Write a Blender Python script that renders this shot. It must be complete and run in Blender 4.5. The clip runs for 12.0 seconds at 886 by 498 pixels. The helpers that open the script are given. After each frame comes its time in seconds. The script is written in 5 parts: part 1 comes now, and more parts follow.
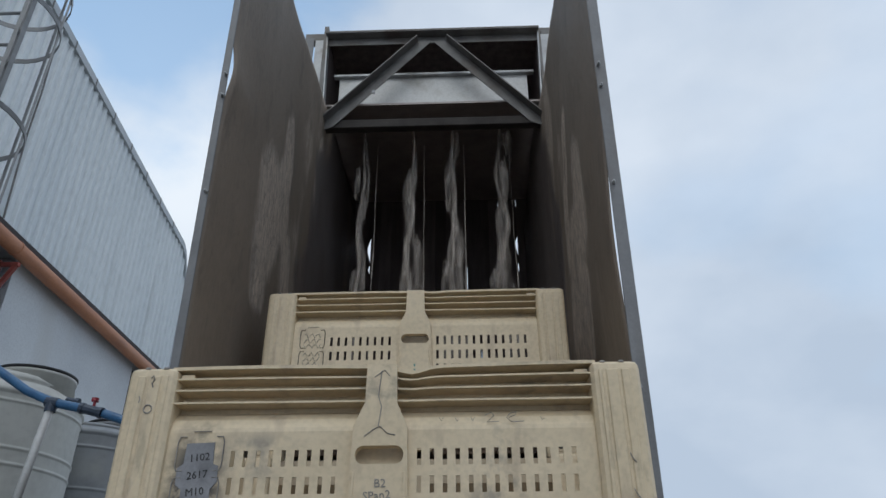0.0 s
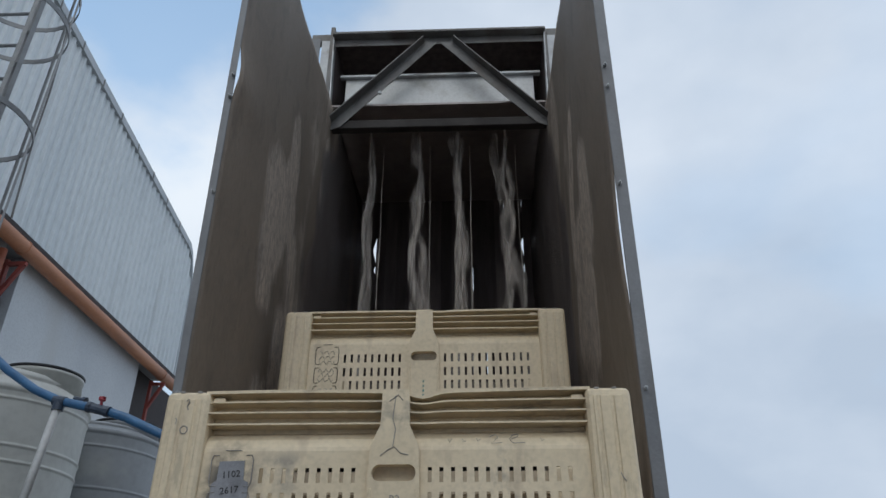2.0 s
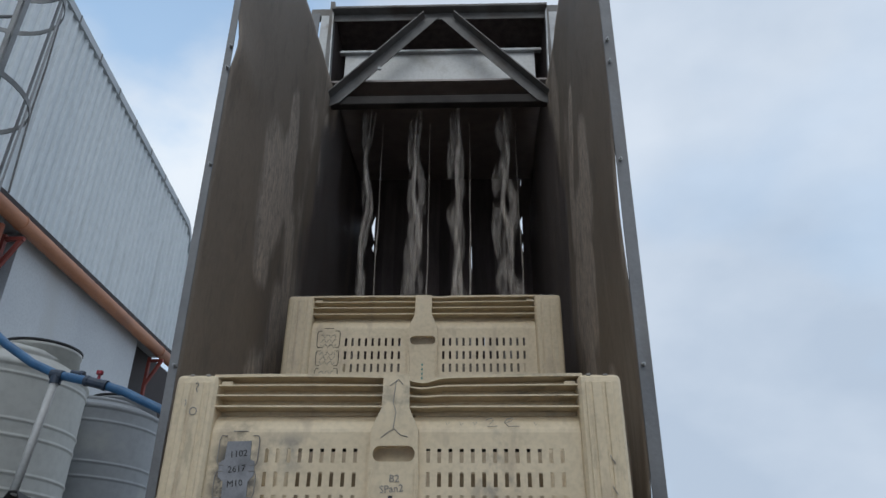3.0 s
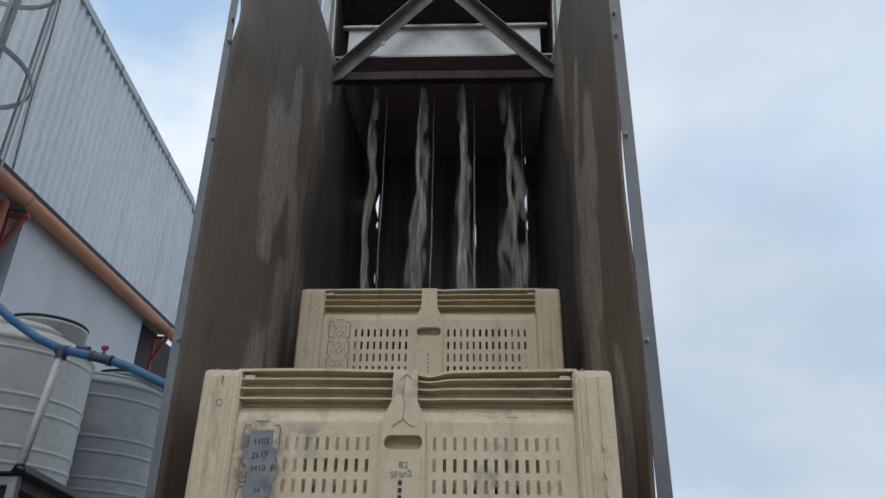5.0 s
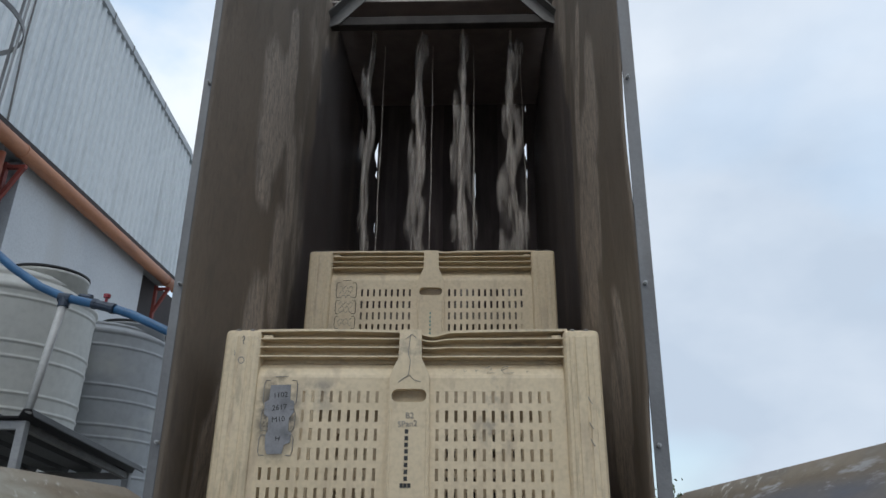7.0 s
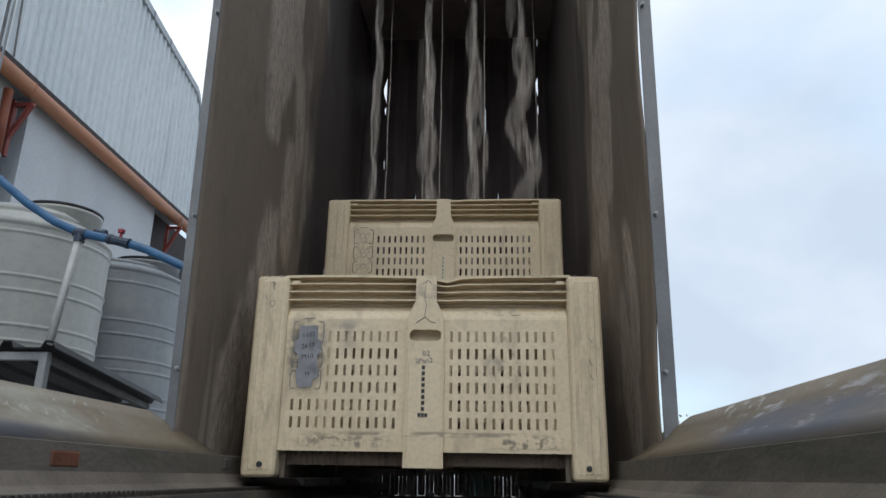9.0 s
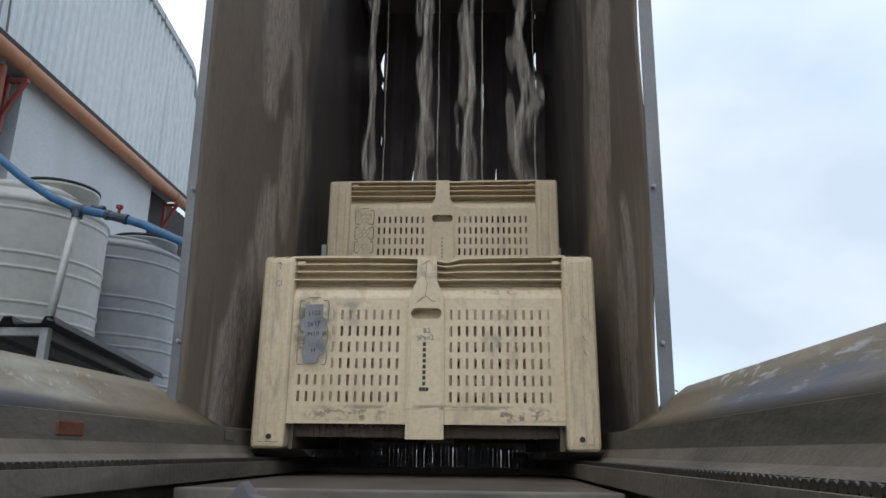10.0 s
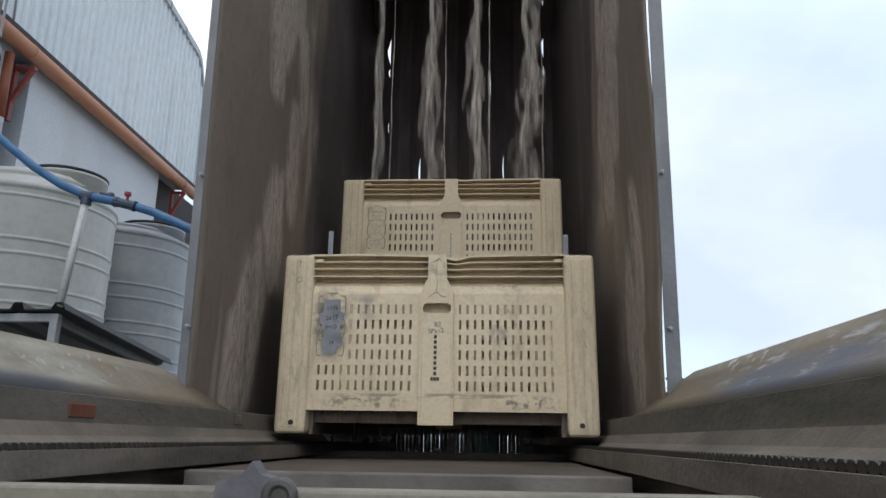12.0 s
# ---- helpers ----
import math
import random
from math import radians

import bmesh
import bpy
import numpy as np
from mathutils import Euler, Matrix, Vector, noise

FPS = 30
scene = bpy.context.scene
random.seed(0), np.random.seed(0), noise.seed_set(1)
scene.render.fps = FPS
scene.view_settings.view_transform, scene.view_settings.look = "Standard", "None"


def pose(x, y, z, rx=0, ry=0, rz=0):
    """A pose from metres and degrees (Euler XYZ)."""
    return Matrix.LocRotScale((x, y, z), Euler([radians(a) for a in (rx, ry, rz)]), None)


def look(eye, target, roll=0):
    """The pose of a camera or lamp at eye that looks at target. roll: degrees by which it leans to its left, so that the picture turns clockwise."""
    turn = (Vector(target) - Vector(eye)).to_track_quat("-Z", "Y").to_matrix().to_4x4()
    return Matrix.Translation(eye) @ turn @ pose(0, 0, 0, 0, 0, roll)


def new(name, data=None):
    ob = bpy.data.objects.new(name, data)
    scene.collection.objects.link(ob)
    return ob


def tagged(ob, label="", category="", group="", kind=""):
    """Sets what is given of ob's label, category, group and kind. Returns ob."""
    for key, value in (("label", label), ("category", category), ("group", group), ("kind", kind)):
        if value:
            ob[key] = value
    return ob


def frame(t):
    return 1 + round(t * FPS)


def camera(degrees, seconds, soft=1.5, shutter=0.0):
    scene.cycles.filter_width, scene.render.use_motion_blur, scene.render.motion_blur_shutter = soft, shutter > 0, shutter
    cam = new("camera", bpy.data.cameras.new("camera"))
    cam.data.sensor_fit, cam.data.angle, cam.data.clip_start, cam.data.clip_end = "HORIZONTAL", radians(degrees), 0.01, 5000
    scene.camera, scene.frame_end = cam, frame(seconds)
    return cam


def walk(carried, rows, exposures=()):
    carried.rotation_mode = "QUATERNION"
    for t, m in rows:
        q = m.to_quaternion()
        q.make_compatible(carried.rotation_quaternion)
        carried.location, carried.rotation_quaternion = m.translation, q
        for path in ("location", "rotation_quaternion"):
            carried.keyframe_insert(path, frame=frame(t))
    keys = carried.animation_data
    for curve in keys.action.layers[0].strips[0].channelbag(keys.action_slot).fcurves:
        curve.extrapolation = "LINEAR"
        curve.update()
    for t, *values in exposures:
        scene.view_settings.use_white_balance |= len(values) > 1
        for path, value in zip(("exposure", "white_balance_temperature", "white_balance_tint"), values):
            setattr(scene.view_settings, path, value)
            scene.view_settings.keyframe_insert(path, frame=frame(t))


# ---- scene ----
cam = camera(63.3, 12.0, 1.5, 0.5)
ROWS = [
    (0.0, 0.190, -0.018, 0.609, 1.95, 29.38, 0.26),
    (0.5, 0.191, -0.025, 0.606, 1.90, 29.82, 0.29),
    (1.0, 0.190, -0.030, 0.608, 2.02, 29.99, 0.27),
    (1.5, 0.191, -0.022, 0.608, 2.20, 29.83, 0.16),
    (2.0, 0.188, -0.022, 0.607, 2.26, 29.42, -0.08),
    (2.5, 0.188, -0.012, 0.604, 2.21, 28.65, -0.30),
    (3.0, 0.188, -0.001, 0.597, 1.91, 27.88, -0.50),
    (5.0, 0.190, 0.016, 0.591, 2.15, 26.21, -0.79),
    (5.5, 0.189, 0.025, 0.582, 2.23, 25.24, -0.97),
    (6.0, 0.189, 0.029, 0.577, 2.27, 24.08, -0.89),
    (6.5, 0.191, 0.027, 0.571, 2.27, 23.17, -0.66),
    (7.0, 0.190, 0.022, 0.566, 2.17, 22.41, -0.64),
    (9.0, 0.184, 0.014, 0.533, 2.87, 17.65, -0.86),
    (9.5, 0.181, 0.013, 0.523, 2.97, 16.67, -0.73),
    (10.0, 0.181, 0.008, 0.519, 2.73, 15.82, -0.65),
    (10.5, 0.182, 0.003, 0.517, 2.47, 15.23, -0.68),
    (11.0, 0.177, -0.002, 0.516, 2.80, 15.19, -0.80),
    (11.5, 0.177, 0.002, 0.512, 3.10, 15.13, -0.89),
    (12.0, 0.178, 0.007, 0.511, 3.23, 14.87, -0.80),
]
DRIFT = [(0.0, 0.000), (0.5, 0.049), (1.0, 0.094), (1.5, 0.138), (2.0, 0.181), (2.5, 0.227), (3.0, 0.276), (5.0, 0.463), (5.5, 0.510), (6.0, 0.556), (6.5, 0.602), (7.0, 0.648), (9.0, 0.830), (9.5, 0.875), (10.0, 0.921), (10.5, 0.966), (11.0, 1.008), (11.5, 1.051), (12.0, 1.095)]
walk(cam, [(t, pose(x, y, z, 90 + pitch, roll, yaw)) for t, x, y, z, yaw, pitch, roll in ROWS],
     exposures=[(0.0, 0.06, 6400, 10), (3.0, 0.05, 6400, 10), (5.5, 0.14, 6500, 10), (7.0, 0.23, 6550, 10), (9.5, 0.46, 6600, 10), (12.0, 0.63, 6620, 11)])

# ---- world and light: a bright overcast sky with a few blue gaps ----
SUN_EL, SUN_AZ = radians(52), radians(190)
world = bpy.data.worlds.new("sky")
scene.world = world
world.use_nodes = True
wt = world.node_tree
wt.nodes.clear()
w_out = wt.nodes.new("ShaderNodeOutputWorld")
w_bg = wt.nodes.new("ShaderNodeBackground")
w_clouds = wt.nodes.new("ShaderNodeBackground")
w_mix = wt.nodes.new("ShaderNodeMixShader")
w_sky = wt.nodes.new("ShaderNodeTexSky")
w_sky.sky_type, w_sky.sun_disc = "NISHITA", False
w_sky.ozone_density, w_sky.dust_density = 0.2, 2.0
w_sky.sun_elevation, w_sky.sun_rotation = SUN_EL, SUN_AZ
w_co = wt.nodes.new("ShaderNodeTexCoord")
w_map = wt.nodes.new("ShaderNodeMapping")
w_map.inputs["Scale"].default_value = (1.0, 1.0, 1.6)
w_map.inputs["Location"].default_value = (0.35, 0.9, 0.1)
w_n1 = wt.nodes.new("ShaderNodeTexNoise")
w_n1.inputs["Scale"].default_value, w_n1.inputs["Detail"].default_value, w_n1.inputs["Roughness"].default_value = 1.5, 4, 0.5
w_ramp = wt.nodes.new("ShaderNodeValToRGB")
w_ramp.color_ramp.elements[0].position, w_ramp.color_ramp.elements[0].color = 0.25, (0.6, 0.6, 0.6, 1)
w_ramp.color_ramp.elements[1].position, w_ramp.color_ramp.elements[1].color = 0.47, (1, 1, 1, 1)
w_n2 = wt.nodes.new("ShaderNodeTexNoise")
w_n2.inputs["Scale"].default_value, w_n2.inputs["Detail"].default_value = 2.6, 6
w_tone = wt.nodes.new("ShaderNodeValToRGB")
w_tone.color_ramp.elements[0].position, w_tone.color_ramp.elements[0].color = 0.32, (0.47, 0.56, 0.68, 1)
w_tone.color_ramp.elements[1].position, w_tone.color_ramp.elements[1].color = 0.66, (0.66, 0.735, 0.83, 1)
w_bg.inputs["Strength"].default_value = 0.30
w_clouds.inputs["Strength"].default_value = 1.0
wt.links.new(w_co.outputs["Generated"], w_map.inputs["Vector"])
wt.links.new(w_map.outputs["Vector"], w_n1.inputs["Vector"])
wt.links.new(w_map.outputs["Vector"], w_n2.inputs["Vector"])
wt.links.new(w_n1.outputs["Fac"], w_ramp.inputs["Fac"])
w_sep = wt.nodes.new("ShaderNodeSeparateXYZ")
w_low = wt.nodes.new("ShaderNodeMapRange")
for key, v in (("From Min", 0.1), ("From Max", 0.6), ("To Min", -0.16), ("To Max", 0.0)):
    w_low.inputs[key].default_value = v
w_heavy = wt.nodes.new("ShaderNodeMath")
w_heavy.operation = "ADD"
wt.links.new(w_co.outputs["Generated"], w_sep.inputs[0])
wt.links.new(w_sep.outputs["Z"], w_low.inputs["Value"])
wt.links.new(w_n2.outputs["Fac"], w_heavy.inputs[0])
wt.links.new(w_low.outputs["Result"], w_heavy.inputs[1])
wt.links.new(w_heavy.outputs[0], w_tone.inputs["Fac"])
# a bright bank of cloud low behind the tower
w_bank = wt.nodes.new("ShaderNodeVectorMath")
w_bank.operation = "DISTANCE"
w_bank.inputs[1].default_value = (-0.35, 0.775, 0.53)
w_edge = wt.nodes.new("ShaderNodeMath")
w_edge.operation = "MULTIPLY_ADD"
w_edge.inputs[1].default_value = 0.35
w_lit = wt.nodes.new("ShaderNodeMapRange")
w_lit.interpolation_type = "SMOOTHSTEP"
w_lit.inputs["From Min"].default_value, w_lit.inputs["From Max"].default_value = 0.22, 0.44
w_lit.inputs["To Min"].default_value, w_lit.inputs["To Max"].default_value = 1.0, 0.0
w_white = wt.nodes.new("ShaderNodeMix")
w_white.data_type = "RGBA"
w_white.inputs[7].default_value = (0.80, 0.865, 0.93, 1)
wt.links.new(w_co.outputs["Generated"], w_bank.inputs[0])
wt.links.new(w_n2.outputs["Fac"], w_edge.inputs[0])
wt.links.new(w_bank.outputs["Value"], w_edge.inputs[2])
wt.links.new(w_edge.outputs[0], w_lit.inputs["Value"])
wt.links.new(w_lit.outputs["Result"], w_white.inputs[0])
wt.links.new(w_tone.outputs["Color"], w_white.inputs[6])
wt.links.new(w_white.outputs[2], w_clouds.inputs["Color"])
w_tint = wt.nodes.new("ShaderNodeMix")
w_tint.data_type, w_tint.blend_type = "RGBA", "MULTIPLY"
w_tint.inputs[0].default_value = 1.0
w_tint.inputs[7].default_value = (0.84, 1.02, 0.97, 1)
wt.links.new(w_sky.outputs["Color"], w_tint.inputs[6])
wt.links.new(w_tint.outputs[2], w_bg.inputs["Color"])
w_gap = wt.nodes.new("ShaderNodeVectorMath")
w_gap.operation = "DISTANCE"
w_gap.inputs[1].default_value = (-0.37, 0.655, 0.66)
w_warp = wt.nodes.new("ShaderNodeMath")
w_warp.operation = "MULTIPLY_ADD"
w_warp.inputs[1].default_value = 0.9
w_open = wt.nodes.new("ShaderNodeMapRange")
w_open.interpolation_type = "SMOOTHSTEP"
w_open.inputs["From Min"].default_value, w_open.inputs["From Max"].default_value = 0.50, 0.70
w_open.inputs["To Min"].default_value = 0.30
w_both = wt.nodes.new("ShaderNodeMath")
w_both.operation = "MULTIPLY"
wt.links.new(w_co.outputs["Generated"], w_gap.inputs[0])
wt.links.new(w_n2.outputs["Fac"], w_warp.inputs[0])
wt.links.new(w_gap.outputs["Value"], w_warp.inputs[2])
wt.links.new(w_warp.outputs[0], w_open.inputs["Value"])
wt.links.new(w_open.outputs["Result"], w_both.inputs[0])
wt.links.new(w_ramp.outputs["Color"], w_both.inputs[1])
wt.links.new(w_both.outputs[0], w_mix.inputs["Fac"])
wt.links.new(w_bg.outputs["Background"], w_mix.inputs[1])
wt.links.new(w_clouds.outputs["Background"], w_mix.inputs[2])
wt.links.new(w_mix.outputs["Shader"], w_out.inputs["Surface"])

sun_data = bpy.data.lights.new("sun", "SUN")
sun_data.energy, sun_data.angle, sun_data.color = 0.75, radians(70), (1.0, 0.96, 0.9)
sun = new("sun", sun_data)
sun.matrix_basis = look((0, 0, 20), (-math.cos(SUN_EL) * math.sin(SUN_AZ), -math.cos(SUN_EL) * math.cos(SUN_AZ), 20 - math.sin(SUN_EL)))


# ---- materials ----
def material(name, low, high, rough=0.6, metal=0.0, scale=6.0, grain=60.0, bump=0.15, stretch=(1, 1, 1),
             dirt=None, dirt_amount=0.0, dirt_scale=2.0, dirt_stretch=None, spec=0.5, vary=0.0):
    """Two tones mixed by broad noise, fine grain in tone and relief, and dirt in patches."""
    m = bpy.data.materials.new(name)
    m.use_nodes = True
    t = m.node_tree
    p = t.nodes["Principled BSDF"]
    co = t.nodes.new("ShaderNodeTexCoord")
    mp = t.nodes.new("ShaderNodeMapping")
    mp.inputs["Scale"].default_value = stretch
    t.links.new(co.outputs["Object"], mp.inputs["Vector"])

    def noise_node(s, detail=5, rough_=0.55, vec=None):
        n = t.nodes.new("ShaderNodeTexNoise")
        n.inputs["Scale"].default_value, n.inputs["Detail"].default_value, n.inputs["Roughness"].default_value = s, detail, rough_
        t.links.new((vec or mp).outputs["Vector"], n.inputs["Vector"])
        return n

    def mix(a, b, fac, blend="MIX"):
        n = t.nodes.new("ShaderNodeMix")
        n.data_type, n.blend_type = "RGBA", blend
        for sock, v in ((n.inputs[6], a), (n.inputs[7], b)):
            if isinstance(v, tuple):
                sock.default_value = (*v, 1)
            else:
                t.links.new(v, sock)
        if isinstance(fac, float):
            n.inputs[0].default_value = fac
        else:
            t.links.new(fac, n.inputs[0])
        return n.outputs[2]

    def ramp(src, a, b):
        n = t.nodes.new("ShaderNodeMapRange")
        n.inputs["From Min"].default_value, n.inputs["From Max"].default_value = a, b
        t.links.new(src, n.inputs["Value"])
        return n.outputs["Result"]

    broad = noise_node(scale)
    fine = noise_node(grain, 3)
    col = mix(low, high, ramp(broad.outputs["Fac"], 0.32, 0.68))
    col = mix(col, mix(col, (0.25, 0.25, 0.25), 1.0, "MULTIPLY"), ramp(fine.outputs["Fac"], 0.42, 2.2))
    if dirt:
        vec = mp
        if dirt_stretch:
            vec = t.nodes.new("ShaderNodeMapping")
            vec.inputs["Scale"].default_value = dirt_stretch
            t.links.new(co.outputs["Object"], vec.inputs["Vector"])
        d = noise_node(dirt_scale, 5, 0.5, vec)
        col = mix(col, dirt, ramp(d.outputs["Fac"], 0.66 - dirt_amount * 0.4, 0.90 - dirt_amount * 0.3))
    if vary:
        info = t.nodes.new("ShaderNodeObjectInfo")
        hsv = t.nodes.new("ShaderNodeHueSaturation")
        t.links.new(col, hsv.inputs["Color"])
        vr = t.nodes.new("ShaderNodeMapRange")
        vr.inputs["To Min"].default_value, vr.inputs["To Max"].default_value = 1 - vary, 1 + vary
        t.links.new(info.outputs["Random"], vr.inputs["Value"])
        t.links.new(vr.outputs["Result"], hsv.inputs["Value"])
        col = hsv.outputs["Color"]
    t.links.new(col, p.inputs["Base Color"])
    p.inputs["Metallic"].default_value = metal
    p.inputs["Specular IOR Level"].default_value = spec
    rr = t.nodes.new("ShaderNodeMapRange")
    rr.inputs["To Min"].default_value, rr.inputs["To Max"].default_value = max(0.03, rough - 0.12), min(1.0, rough + 0.12)
    t.links.new(broad.outputs["Fac"], rr.inputs["Value"])
    t.links.new(rr.outputs["Result"], p.inputs["Roughness"])
    if bump:
        b = t.nodes.new("ShaderNodeBump")
        b.inputs["Strength"].default_value, b.inputs["Distance"].default_value = bump, 0.01
        t.links.new(fine.outputs["Fac"], b.inputs["Height"])
        t.links.new(b.outputs["Normal"], p.inputs["Normal"])
    return m


M_CREAM = material("cream_plastic", (0.63, 0.512, 0.342), (0.725, 0.60, 0.42), 0.45, scale=3, grain=70, bump=0.05, dirt=(0.40, 0.31, 0.22), dirt_amount=0.20, dirt_scale=4, dirt_stretch=(4, 4, 1.2))
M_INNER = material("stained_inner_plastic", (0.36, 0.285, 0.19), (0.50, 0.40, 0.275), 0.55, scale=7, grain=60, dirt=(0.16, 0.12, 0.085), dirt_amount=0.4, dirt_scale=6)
M_SCUFF = material("pen_smudge", (0.20, 0.19, 0.19), (0.34, 0.32, 0.29), 0.7, scale=20, grain=120)
M_INK = material("black_ink", (0.02, 0.02, 0.022), (0.05, 0.05, 0.05), 0.6, scale=30, grain=200, bump=0)
M_TAPE = material("grey_tape", (0.175, 0.178, 0.19), (0.28, 0.283, 0.30), 0.45, scale=12, grain=150, dirt=(0.08, 0.08, 0.09), dirt_amount=0.35, dirt_scale=14)
M_RUNNER = material("wet_black_runner", (0.05, 0.048, 0.048), (0.12, 0.11, 0.10), 0.3, scale=10)
M_GALV = material("galvanised_steel", (0.28, 0.29, 0.30), (0.42, 0.43, 0.44), 0.45, 0.55, scale=9, grain=120, bump=0.06, dirt=(0.16, 0.13, 0.1), dirt_amount=0.2, dirt_scale=6)
M_STEEL = material("dull_grey_steel", (0.115, 0.111, 0.107), (0.185, 0.179, 0.172), 0.5, 0.25, scale=8, grain=90, bump=0.1, dirt=(0.09, 0.07, 0.055), dirt_amount=0.4, dirt_scale=5)
M_WETBEAM = material("dark_wet_beam", (0.042, 0.038, 0.036), (0.075, 0.068, 0.064), 0.75, scale=6, grain=60, spec=0.1)
M_POST = material("weathered_grey_post", (0.13, 0.134, 0.142), (0.20, 0.204, 0.212), 0.5, 0.3, scale=5, grain=80, dirt=(0.1, 0.085, 0.07), dirt_amount=0.3, dirt_stretch=(3, 3, 0.5))
M_TRAY = material("pale_tray_sheet", (0.522, 0.522, 0.513), (0.626, 0.626, 0.609), 0.4, 0.1, scale=4, grain=70, dirt=(0.25, 0.22, 0.18), dirt_amount=0.3, dirt_scale=4)
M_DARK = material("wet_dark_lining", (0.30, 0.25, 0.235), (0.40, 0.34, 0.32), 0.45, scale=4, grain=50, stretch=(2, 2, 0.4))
M_STRIP = material("dark_rubber_strip", (0.098, 0.079, 0.076), (0.16, 0.130, 0.125), 0.7, scale=6, grain=60, stretch=(3, 3, 0.4), vary=0.3, spec=0.15)
M_RAIL = material("mouldy_concrete_grey_rail", (0.127, 0.105, 0.085), (0.213, 0.179, 0.147), 0.7, scale=5, grain=70, bump=0.3, dirt=(0.05, 0.045, 0.04), dirt_amount=0.45, dirt_scale=3, dirt_stretch=(1, 0.6, 3))
M_GUARD = material("scratched_pale_guard_sheet", (0.17, 0.135, 0.095), (0.25, 0.205, 0.15), 0.62, 0.0, scale=2.2, grain=60, bump=0.12, stretch=(1, 0.5, 1), dirt=(0.12, 0.11, 0.10), dirt_amount=0.35, dirt_scale=5, dirt_stretch=(1, 0.6, 1.4), spec=0.25)
M_BAND = material("algae_stained_band", (0.112, 0.098, 0.083), (0.175, 0.151, 0.126), 0.7, scale=4, grain=60, bump=0.3, stretch=(1, 0.5, 1), dirt=(0.05, 0.06, 0.04), dirt_amount=0.4, dirt_scale=4)
M_CHAIN = material("greasy_chain_steel", (0.05, 0.047, 0.043), (0.12, 0.11, 0.10), 0.45, 0.6, scale=30, grain=200, vary=0.25)
M_DECK = material("dark_wet_deck", (0.070, 0.058, 0.050), (0.125, 0.105, 0.091), 0.7, scale=4, grain=60, spec=0.12)
M_BEAM = material("pale_cross_beam", (0.12, 0.105, 0.092), (0.20, 0.178, 0.158), 0.6, scale=5, grain=80, dirt=(0.08, 0.07, 0.06), dirt_amount=0.4, dirt_scale=6)
M_ORANGE = material("rust_orange_paint", (0.17, 0.045, 0.02), (0.25, 0.068, 0.03), 0.55, scale=6, grain=80, dirt=(0.2, 0.07, 0.035), dirt_amount=0.35, dirt_scale=5)
M_PIPE = material("weathered_orange_pipe", (0.41, 0.165, 0.078), (0.51, 0.228, 0.122), 0.5, scale=2, grain=60, stretch=(1, 0.3, 1), dirt=(0.24, 0.10, 0.06), dirt_amount=0.35, dirt_scale=3)
M_RUST = material("rust_brown_paint", (0.115, 0.040, 0.021), (0.175, 0.062, 0.034), 0.55, scale=12, grain=90, dirt=(0.08, 0.05, 0.035), dirt_amount=0.35, dirt_scale=14)
M_RED = material("red_steel_bracket", (0.17, 0.030, 0.022), (0.25, 0.048, 0.034), 0.6, scale=8)
M_WALL = material("white_plaster", (0.50, 0.52, 0.545), (0.58, 0.60, 0.615), 0.8, scale=0.9, grain=35, bump=0.12, dirt=(0.48, 0.48, 0.47), dirt_amount=0.2, dirt_scale=1.2, dirt_stretch=(1, 1, 0.3))
M_CLAD = material("pale_cladding", (0.56, 0.60, 0.62), (0.66, 0.69, 0.70), 0.4, 0.1, scale=0.8, grain=25, bump=0.04, stretch=(1, 1, 0.25), dirt=(0.42, 0.44, 0.44), dirt_amount=0.25, dirt_scale=1.4, dirt_stretch=(1, 3, 0.25))
M_FLASH = material("grey_flashing", (0.36, 0.39, 0.41), (0.46, 0.48, 0.50), 0.45, 0.2, scale=2)
# near-black that stands for shade in wall recesses and over the gutter pipe
M_SHADE = material("painted_shade", (0.03, 0.025, 0.025), (0.055, 0.045, 0.045), 0.8, scale=2)
M_TANK = material("white_tank_plastic", (0.47, 0.47, 0.44), (0.545, 0.545, 0.505), 0.45, scale=1.2, grain=14, bump=0.02, dirt=(0.42, 0.40, 0.34), dirt_amount=0.25, dirt_scale=1.6, dirt_stretch=(1, 1, 0.5))
M_TANK2 = material("grey_tank_plastic", (0.235, 0.25, 0.262), (0.295, 0.308, 0.318), 0.45, scale=1.2, grain=14, bump=0.02, dirt=(0.4, 0.4, 0.37), dirt_amount=0.25, dirt_scale=1.6)
M_BLACK = material("black_sheet", (0.012, 0.012, 0.013), (0.03, 0.03, 0.032), 0.55, scale=3, grain=50)
M_FRAME = material("grey_painted_frame", (0.30, 0.31, 0.32), (0.40, 0.41, 0.42), 0.5, 0.2, scale=6)
M_BLUE = material("blue_hose_plastic", (0.035, 0.12, 0.26), (0.06, 0.19, 0.38), 0.35, scale=8, grain=80, bump=0.03)
M_WHITEPIPE = material("white_pipe_plastic", (0.55, 0.56, 0.56), (0.68, 0.68, 0.67), 0.4, scale=4)
M_VALVE = material("dark_valve_plastic", (0.03, 0.05, 0.08), (0.06, 0.08, 0.12), 0.4, scale=12)
M_KNOB = material("red_valve_knob", (0.30, 0.03, 0.05), (0.42, 0.05, 0.07), 0.4, scale=12)
M_GROUND = material("yard_concrete", (0.24, 0.235, 0.22), (0.36, 0.35, 0.33), 0.85, scale=0.5, grain=20, bump=0.3, dirt=(0.15, 0.14, 0.13), dirt_amount=0.4, dirt_scale=0.4)
M_LEAF = material("far_foliage", (0.04, 0.06, 0.03), (0.09, 0.11, 0.06), 0.8, scale=0.7, grain=3, bump=0)
